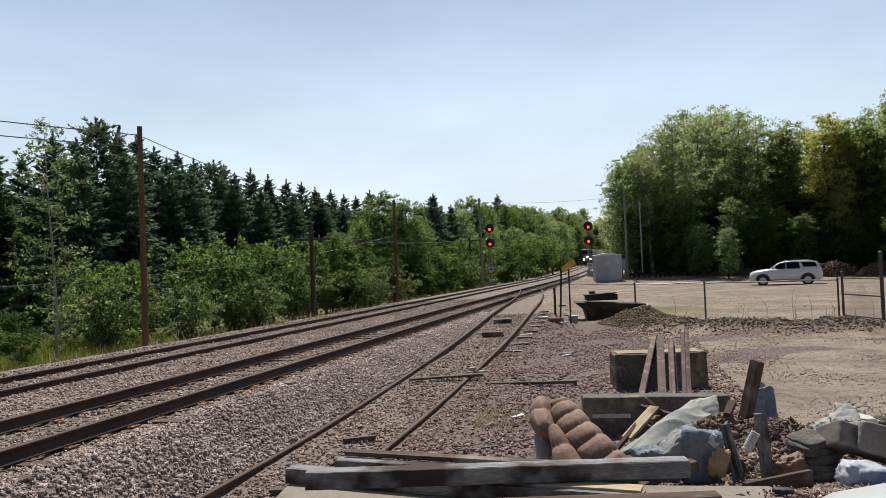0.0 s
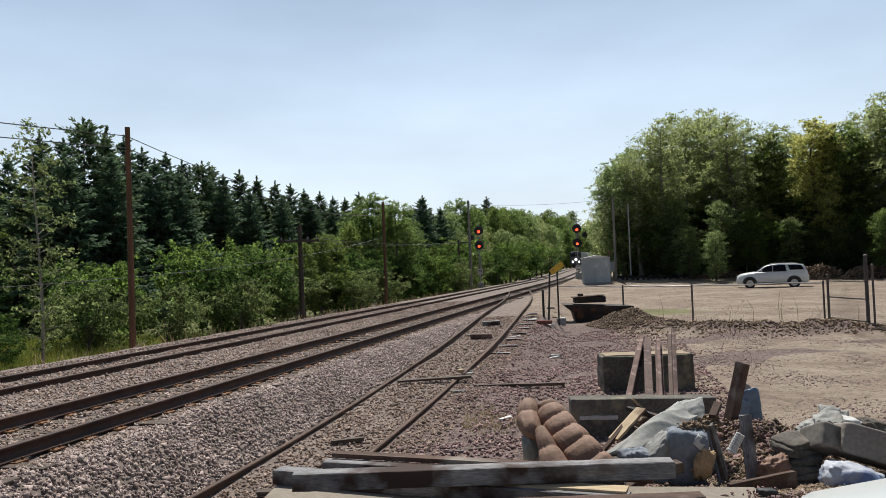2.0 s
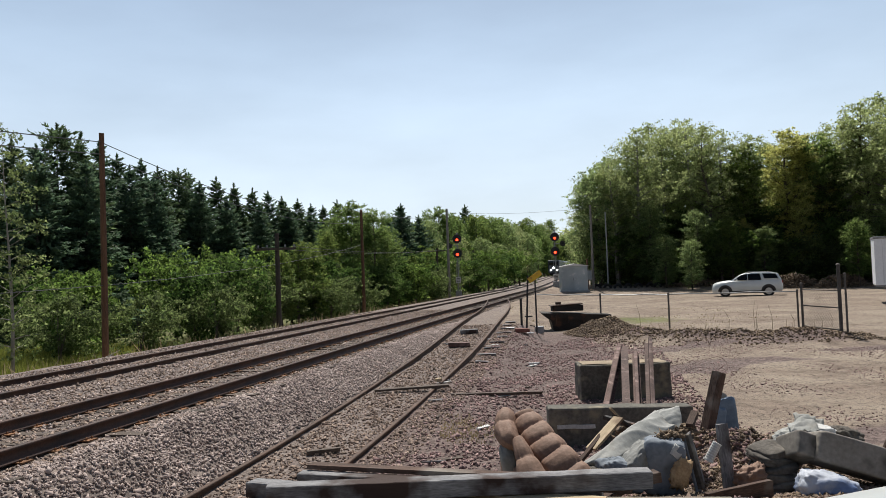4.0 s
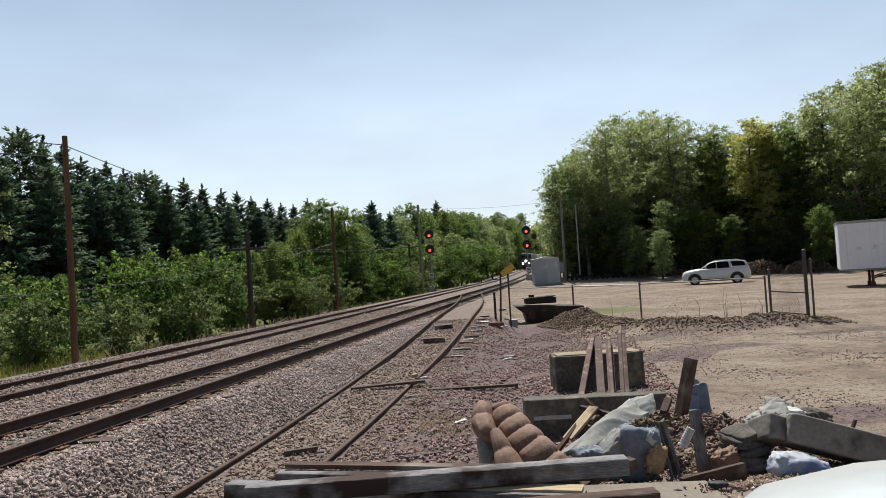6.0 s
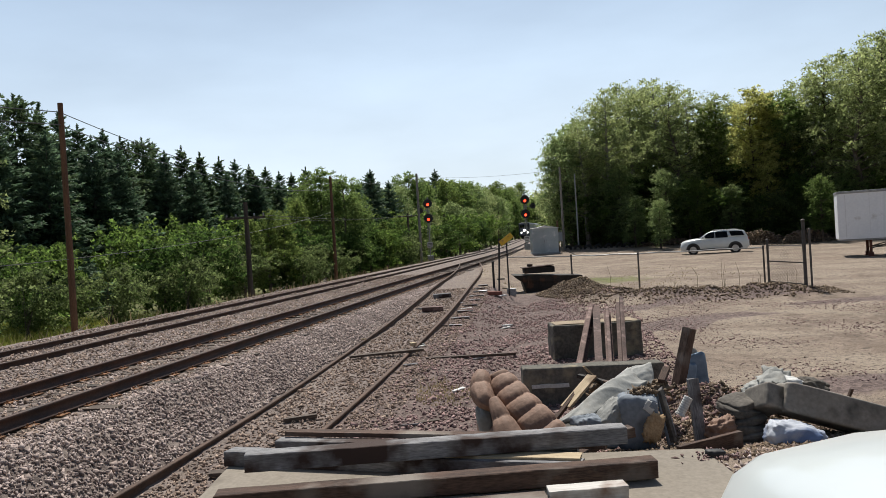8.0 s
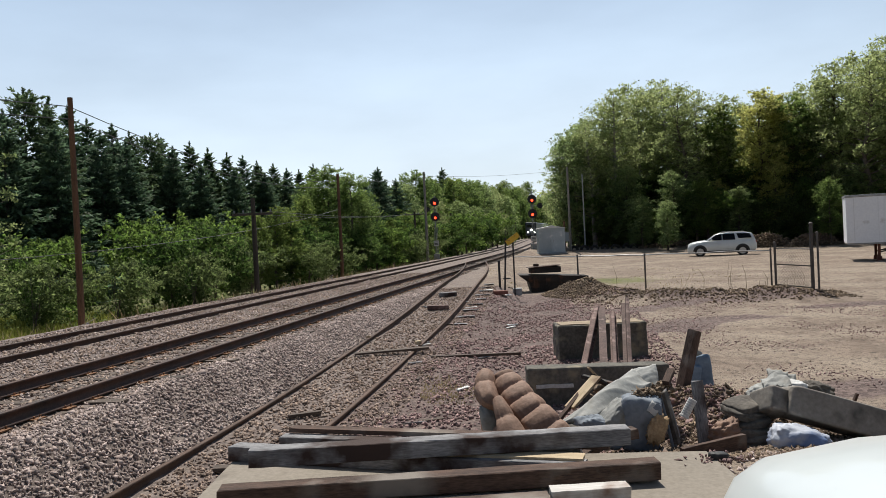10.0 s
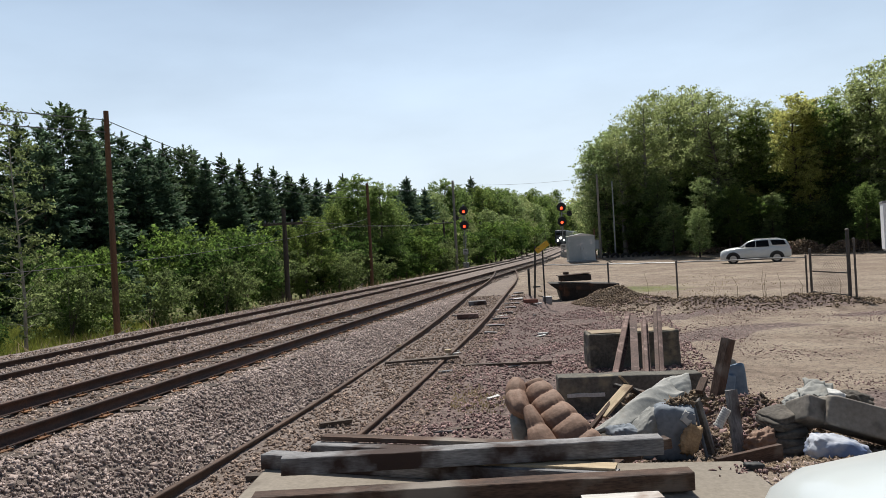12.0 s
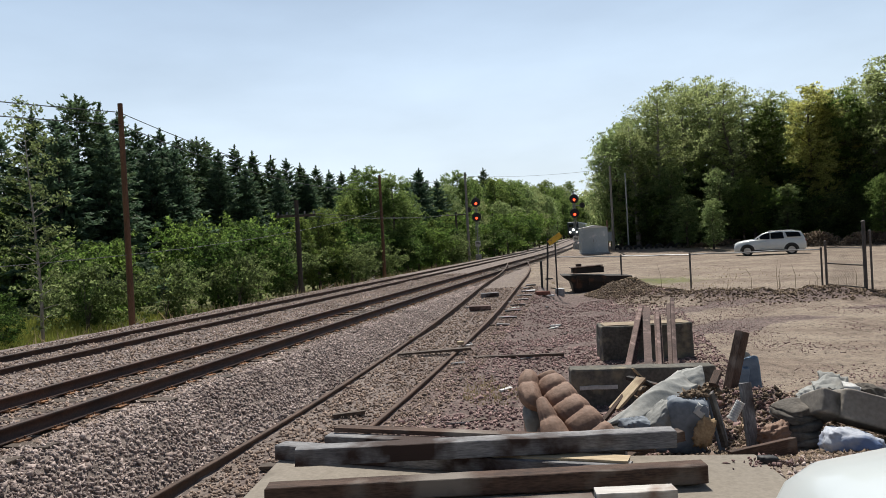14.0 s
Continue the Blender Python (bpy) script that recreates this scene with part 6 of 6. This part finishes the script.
timber("pale yellow plank poking from the rubbish", (1.28, 8.60, 0.32), (1.66, 8.9, 0.60), 0.14, 0.03, FRESH_WOOD, 26, name="board", group="boards in the rubbish")
timber("thin dark stick among rubbish", (1.10, 8.4, 0.20), (1.55, 8.9, 0.52), 0.05, 0.04, BROWN_TIMBER, 27, name="board", group="boards in the rubbish")
timber("dark bent strip on the kerb", (1.78, 10.6, 0.28), (2.15, 10.2, 0.22), 0.08, 0.05, IRON_BLACK, 28, name="strip", group="boards in the rubbish")
soft("barrel_shard", "blue-grey broken plastic sheet behind a post", pose(3.13, 9.56, 0.34, 10, -6, -10), (0.11, 0.022, 0.36), BLUE_PLASTIC, 9, 9.0, 0.06, 1.5, category="plastic")
soft("barrel_shard", "tan broken plastic flap behind a post", pose(3.08, 9.66, 0.40, -4, -4, 10), (0.12, 0.02, 0.34), GREY_CLOTH, 10, 4.0, 0.08, 2.0, category="plastic")
pb = empty("plastic_pipe", pose(2.33, 7.80, 0.37, 0, 30, 0), "short white ribbed plastic pipe", "pipe")
bm = bmesh.new()
tube(bm, [(0, 0, k * 0.0125) for k in range(17)], [0.045 + 0.0018 * (k % 2) for k in range(17)], 14)
part("tube", bm, SCRAP_WHITE, pb)
bm = bmesh.new()
tube(bm, [(0, 0, -0.006), (0, 0, 0.012)], 0.054, 14)
part("collar", bm, SCRAP_WHITE, pb)
soft("rag", "brown crumpled rag beside a dark cushion", pose(2.73, 7.74, 0.20, 0, -25, 10), (0.15, 0.10, 0.11), QUILT, 13, 2.4, 0.3, 2.8, category="cloth")
for k in range(6):
    soft("folded_cloth", "dark folded cloth stacked in the rubbish", pose(2.98 + 0.03 * (k % 2), 7.80 + 0.03 * k, 0.05 + 0.075 * k, 8, 7 * (-1) ** k, 7 * k - 12), (0.235 - 0.012 * k, 0.17, 0.05), DARK_CLOTH, 14 + k, 4.5, 0.09, 1.9, cuts=12, category="cloth")["group"] = "stack of folded cloths"
soft("sofa_cushion", "long grey vinyl sofa cushion lying on rubbish", pose(3.92, 7.76, 0.31, -16, 18, -3), (0.60, 0.20, 0.155), GREY_CLOTH, 20, 16.0, 0.02, 1.4, cuts=24)
soft("sofa_cushion", "grey vinyl cushion end propped up at an angle", pose(3.24, 7.84, 0.46, -24, 20, 8), (0.125, 0.20, 0.125), GREY_CLOTH, 21, 14.0, 0.025, 1.4, cuts=18)
soft("bag", "crumpled white and blue plastic bag", pose(3.33, 7.42, 0.16, 0, 12, -6), (0.27, 0.18, 0.155), WHITE_BAG, 22, 2.8, 0.16, 2.0, cuts=18, category="bag")
soft("plastic_wrap", "crumpled white plastic on top of rubbish", pose(3.62, 8.25, 0.52, 0, 6, 0), (0.20, 0.14, 0.08), SCRAP_WHITE, 23, 2.8, 0.16, 2.0, cuts=16, category="plastic")
soft("plastic_wrap", "dark wet plastic on top of rubbish", pose(3.92, 8.25, 0.46, 0, 16, 0), (0.16, 0.14, 0.10), DARK_CLOTH, 24, 2.4, 0.3, 2.6, cuts=12, category="plastic")
soft("plastic_wrap", "grey plastic film behind a cushion", pose(3.32, 8.22, 0.50, 0, -18, 0), (0.16, 0.12, 0.08), PALE_SHEET, 25, 2.4, 0.3, 2.6, cuts=12, category="plastic")
timber("broken stick behind the cushion", (4.42, 8.6, 0.05), (4.56, 8.62, 0.33), 0.035, 0.03, BROWN_TIMBER, 29, name="stick", group="boards in the rubbish")
soft("plastic_scrap", "small black plastic scrap on the gravel", pose(2.08, 6.08, 0.46, 0, 4, 12), (0.075, 0.05, 0.035), BLACK, 26, 4.0, 0.2, 3.0, cuts=6, category="plastic")
soft("barrel_shard", "narrow blue broken plastic sheet behind a post", pose(2.97, 9.50, 0.28, 6, 8, 14), (0.07, 0.02, 0.30), BLUE_PLASTIC, 30, 9.0, 0.06, 1.5, category="plastic")
timber("narrow dark board under the beam's end", (0.95, 6.5, 0.30), (1.48, 6.72, 0.52), 0.13, 0.05, BROWN_TIMBER, 31, name="board", group="boards in the rubbish")
timber("dark bent strip sticking up by the kerb", (1.86, 9.3, 0.40), (1.62, 9.0, 0.60), 0.07, 0.03, IRON_BLACK, 32, name="strip", group="boards in the rubbish")
timber("pale splinter by the kerb", (1.80, 9.4, 0.46), (1.62, 9.25, 0.66), 0.03, 0.02, FRESH_WOOD, 33, name="stick", group="boards in the rubbish")
timber("grey strip of torn cover hanging beside a pillow", (2.20, 7.76, 0.06), (2.12, 7.84, 0.60), 0.09, 0.02, PILLOW_BLUE, 34, name="strip", group="boards in the rubbish")
timber("brown broken slat on top of earth", (2.30, 8.3, 0.60), (2.42, 8.5, 0.70), 0.08, 0.05, BROWN_TIMBER, 35, name="board", group="boards in the rubbish")
sheet("plastic_film", "torn grey plastic film among earth", ((3.42, 8.3, 0.46), (3.75, 8.3, 0.44), (3.80, 8.55, 0.62), (3.50, 8.55, 0.64)), 14, 12, PALE_SHEET, 8.0, 0.05, 0.012, category="plastic")
sheet("plastic_film", "crumpled pale plastic film on a cushion", ((3.25, 8.0, 0.56), (3.55, 8.05, 0.60), (3.62, 8.30, 0.66), (3.34, 8.30, 0.64)), 14, 12, PALE_SHEET, 9.0, 0.04, 0.012, category="plastic")
crng = np.random.default_rng(91)
for nm, lab, cx, cy, cz_, rx, ry, rz, n_, sz, mt in (("clods", "earth and torn stuffing on a pillow", 1.95, 7.82, 0.62, 0.17, 0.11, 0.035, 130, 0.042, EARTH),
                                                 ("clods", "earth heaped on the end of a sheet", 2.28, 8.42, 0.52, 0.13, 0.10, 0.07, 120, 0.05, EARTH),
                                                 ("clods", "earth spilling from the kerb's end", 2.0, 9.3, 0.36, 0.35, 0.3, 0.05, 170, 0.06, EARTH),
                                                 ("chips", "small broken bits round a black scrap", 2.05, 6.05, 0.455, 0.22, 0.16, 0.01, 60, 0.028, STONE_RED)):
    g_ = crng.normal(size=(n_, 3)) * 0.5
    stones(nm, lab, np.array([cx, cy, cz_]) + g_ * np.array([rx, ry, rz]), sz, mt, crng)
rubble("red_rubble", "broken red brick bits by the quilt", 0.10, 8.6, 0.42, 0.3, 0.10, 60, 0.07, RED_BRICK, 61)

# planks and scraps in the siding's gravel
def flat_scrap(name, label, x, y, turn, sx_, sy_, sz_, mat, category="scrap", lift=0.0):
    bm = bmesh.new()
    box(bm, 0, 0, sz_ / 2, sx_, sy_, sz_, bevel=min(sx_, sy_, sz_) * 0.15, jitter=0.01, rng=wd)
    ob = tagged(finish(name, bm, mat), label, category)
    ob.matrix_basis = pose(x, y, top_of_ground(x, y) + lift, wd.uniform(-2, 2), wd.uniform(-2, 2), turn)
    return ob


flat_scrap("plank", "old plank across the siding", -1.35, 16.3, 2, 1.6, 0.16, 0.05, TIE_WOOD, lift=0.06)
flat_scrap("plank", "narrow old plank beside the siding", 0.45, 15.9, 4, 1.9, 0.12, 0.05, TIE_WOOD, lift=0.02)
flat_scrap("marker", "yellow painted scrap on the rail", -0.80, 16.95, 20, 0.13, 0.16, 0.06, FRESH_WOOD, lift=0.10)
flat_scrap("marker", "yellow painted scrap on the rail", -2.02, 18.0, -15, 0.09, 0.12, 0.04, FRESH_WOOD, lift=0.12)
flat_scrap("tie_offcut", "pale flat tie offcut between the siding rails", -0.13, 26.7, 4, 0.62, 0.30, 0.14, GREY_TIMBER, lift=0.02)
flat_scrap("tie_offcut", "red-brown tie offcut between the siding rails", -0.44, 23.5, 2, 0.66, 0.26, 0.13, RUST_BEAM, lift=0.02)
flat_scrap("white_scrap", "white scrap in the gravel", 1.65, 21.1, 12, 0.30, 0.16, 0.03, SCRAP_WHITE, lift=0.02)
flat_scrap("white_scrap", "white scrap in the gravel", 1.35, 28.0, -10, 0.32, 0.3, 0.03, SCRAP_WHITE, lift=0.02)
flat_scrap("white_scrap", "white scrap in the gravel", 2.05, 27.8, 20, 0.30, 0.2, 0.03, SCRAP_WHITE, lift=0.02)
flat_scrap("red_scrap", "red-brown scrap iron in the gravel", 1.75, 27.2, 8, 0.5, 0.3, 0.14, RED_BRICK, lift=0.0)
flat_scrap("plank", "buried plank end beside the siding rail", -2.55, 9.0, 3, 0.75, 0.14, 0.05, TIE_WOOD, lift=0.02)
flat_scrap("plank", "dark plank between the siding rails", -2.3, 11.4, 20, 0.5, 0.10, 0.05, TIE_WOOD, lift=0.02)
for k in range(9):
    y = 20.4 + 1.25 * k
    x = float(main_x(y) + siding_off(y)) + 0.42 + wd.uniform(-0.06, 0.06)
    flat_scrap("tie_end", "bleached tie end showing in the siding's gravel", x, y, -6, wd.uniform(0.34, 0.55), 0.2, 0.05, GREY_TIMBER, category="tie", lift=0.0)["group"] = "tie ends beside the siding"
for k in range(26):
    x, y = wd.uniform(-0.9, 3.2), wd.uniform(10, 26)
    flat_scrap("wood_chip", "small broken wood piece on the gravel", x, y, wd.uniform(0, 180), wd.uniform(0.1, 0.45), wd.uniform(0.03, 0.08), 0.025, (TIE_WOOD, GREY_TIMBER, SCRAP_WHITE)[k % 3], lift=0.012)["group"] = "wood pieces on the gravel"


# ---- loose stones ----
def scatter(n, x0, x1, y0, y1, seed, power=1.6):
    """Points over a stretch of ground, denser towards the near end."""
    rng = np.random.default_rng(seed)
    y = y0 + (y1 - y0) * rng.uniform(0, 1, n) ** power
    return rng.uniform(0, 1, n), y, rng


def lay(name, label, n, lo, hi, y0, y1, size, mat, seed, power=1.6, keep=None, sink=0.2):
    u, y, rng = scatter(n, 0, 1, y0, y1, seed, power)
    x = lo(y) + (hi(y) - lo(y)) * u
    if keep is not None:
        k = keep(x, y, rng)
        x, y = x[k], y[k]
    i = np.clip(np.searchsorted(gy, y) - 1, 0, ny - 2)
    j = np.clip(np.searchsorted(gx, x) - 1, 0, nx - 2)
    ty, tx = (y - gy[i]) / (gy[i + 1] - gy[i]), (x - gx[j]) / (gx[j + 1] - gx[j])
    z = (GZ[i, j] * (1 - tx) + GZ[i, j + 1] * tx) * (1 - ty) + (GZ[i + 1, j] * (1 - tx) + GZ[i + 1, j + 1] * tx) * ty
    return stones(name, label, np.stack([x, y, z + size * sink], 1), size, mat, rng)


def clear_of_rails(x, y, rng):
    s = x - main_x(y)
    ok = np.ones(len(x), bool)
    for r in (0, -GAUGE, -4.25, -4.25 - GAUGE):
        ok &= np.abs(s - r) > 0.10
    for r in (0, -GAUGE):
        ok &= np.abs(s - siding_off(y) - r) > 0.09
    return ok


lay("ballast", "rust-stained crushed stone between the main rails", 32000, lambda y: main_x(y) - 7.2, lambda y: main_x(y) + 0.5, 6, 46, 0.05, STONE_RUST, 71, 1.4, clear_of_rails, 0.1)
lay("ballast", "grey crushed stone ballast of the main line", 28000, lambda y: main_x(y) - 7.2, lambda y: main_x(y) + siding_off(y) - 1.4, 4, 42, 0.045, STONE, 70, 1.5, clear_of_rails, 0.1)
lay("ballast", "grey ballast stones on the shoulder", 24000, lambda y: main_x(y) + 0.3, lambda y: main_x(y) + siding_off(y) - 1.42, 5, 32, 0.042, STONE, 72, 1.5, clear_of_rails)
lay("gravel", "dirty brown stones between the siding rails", 15000, lambda y: main_x(y) + siding_off(y) - 1.42, lambda y: main_x(y) + siding_off(y) + 0.8, 5, 30, 0.045, STONE_RUST, 80, 1.5, clear_of_rails, 0.1)
lay("gravel", "dark purple-brown broken stone of the yard", 25000, lambda y: main_x(y) + siding_off(y) + 0.3, lambda y: main_x(y) + siding_off(y) + 5.5 + 0.0 * y, 8, 27, 0.05, STONE_RED, 73, 1.3, lambda x, y, r: (noise_at(x, y, 0.9) + r.uniform(-0.5, 0.5, len(x)) > -0.05) & ((x < 4.5) | (y > 10)), 0.1)
lay("gravel", "scattered stones on the sandy yard", 24000, lambda y: 2.0 + 0 * y, lambda y: 14.0 + 0 * y, 9, 26, 0.030, STONE_RED, 74, 1.2, lambda x, y, r: noise_at(x, y, 0.45) + r.uniform(-0.25, 0.25, len(x)) > 0.10, 0.1)
lay("spoil_clods", "brown earth clods along the fence", 9500, lambda y: 4.2 + 0 * y, lambda y: 13.0 + 0 * y, 24.0, 28.6, 0.066, EARTH, 75, 1.0, lambda x, y, r: np.abs(y - 26.2 + 0.25 * (x - 8)) < np.abs(r.normal(0, 0.9, len(x))), 0.2)
lay("spoil_clods", "brown earth clods on a spoil mound", 4800, lambda y: 3.2 + 0 * y, lambda y: 6.3 + 0 * y, 26.6, 29.9, 0.058, EARTH, 76, 1.0, lambda x, y, r: ((x - 4.75) / 1.4) ** 2 + ((y - 28.2) / 1.5) ** 2 < 1, 0.25)
lay("rubble_bits", "broken earth and stone among the rubbish", 18000, lambda y: 1.3 + 0 * y, lambda y: 5.2 + 0 * y, 6.6, 10.2, 0.034, EARTH, 77, 1.0, lambda x, y, r: noise_at(x, y, 1.2) + r.uniform(-0.4, 0.4, len(x)) > -0.2, 0.25)
lay("rubble_bits", "grey stones among the rubbish", 5200, lambda y: 1.2 + 0 * y, lambda y: 5.2 + 0 * y, 6.5, 10.6, 0.036, STONE_RUST, 78, 1.0, None, 0.25)
lay("gravel", "small stones beside the dock slab", 900, lambda y: 2.1 + 0 * y, lambda y: 3.6 + 0 * y, 4.0, 7.0, 0.04, STONE, 79, 1.0, None, 0.25)


# ---- grass by the left bank ----
def blades(name, label, n, x0, x1, y0, y1, height, mat, seed, keep=None):
    rng = np.random.default_rng(seed)
    x, y = rng.uniform(x0, x1, n), rng.uniform(y0, y1, n)
    if keep is not None:
        k = keep(x, y, rng)
        x, y = x[k], y[k]
    n = len(x)
    z = np.array([top_of_ground(a, b) for a, b in zip(x, y)])
    p = np.stack([x, y, z], 1)
    a = rng.uniform(0, 2 * math.pi, n)
    w = np.stack([np.cos(a), np.sin(a), 0 * a], 1) * rng.uniform(0.008, 0.02, (n, 1))
    h = height * rng.uniform(0.4, 1.2, (n, 1))
    tip = p + np.concatenate([rng.normal(size=(n, 2)) * 0.3 * h, h], 1)
    v = np.stack([p - w, p + w, tip], 1).reshape(-1, 3)
    f = np.arange(3 * n).reshape(-1, 3)
    return tagged(raw(name, v, f, mat), label, "grass", kind="stuff")


GRASS = material("meadow_grass", (0.12, 0.15, 0.032), (0.27, 0.27, 0.075), rough=0.7, coarse=0.5, fine=3, bump=0, vary=0.35, island=True, translucent=0.35)
DRY = material("dry_grass", (0.20, 0.16, 0.09), (0.38, 0.31, 0.19), rough=0.9, coarse=0.5, fine=3, bump=0, vary=0.3, island=True, translucent=0.2)
blades("meadow_grass", "rough green meadow grass beyond the tracks", 26000, -22, -9.8, 17, 34, 0.45, GRASS, 81, lambda x, y, r: x - main_x(y) < -9.8 - r.uniform(0, 1.2, len(x)))
blades("dry_grass", "dry brown grass along the ballast edge", 9000, -14, 0, 18, 80, 0.35, DRY, 82, lambda x, y, r: (x - main_x(y) < -7.6) & (x - main_x(y) > -9.6))
blades("dry_grass", "flattened straw on the gravel", 1500, -0.6, 1.1, 11.8, 14.0, 0.05, DRY, 84, lambda x, y, r: noise_at(x, y, 0.8) + r.uniform(-0.2, 0.2, len(x)) > 0.0)
blades("dry_grass", "thin dry grass tufts in the yard", 1500, 2, 14, 29.5, 46, 0.08, DRY, 83, lambda x, y, r: noise_at(x, y, 0.3) > 0.05)
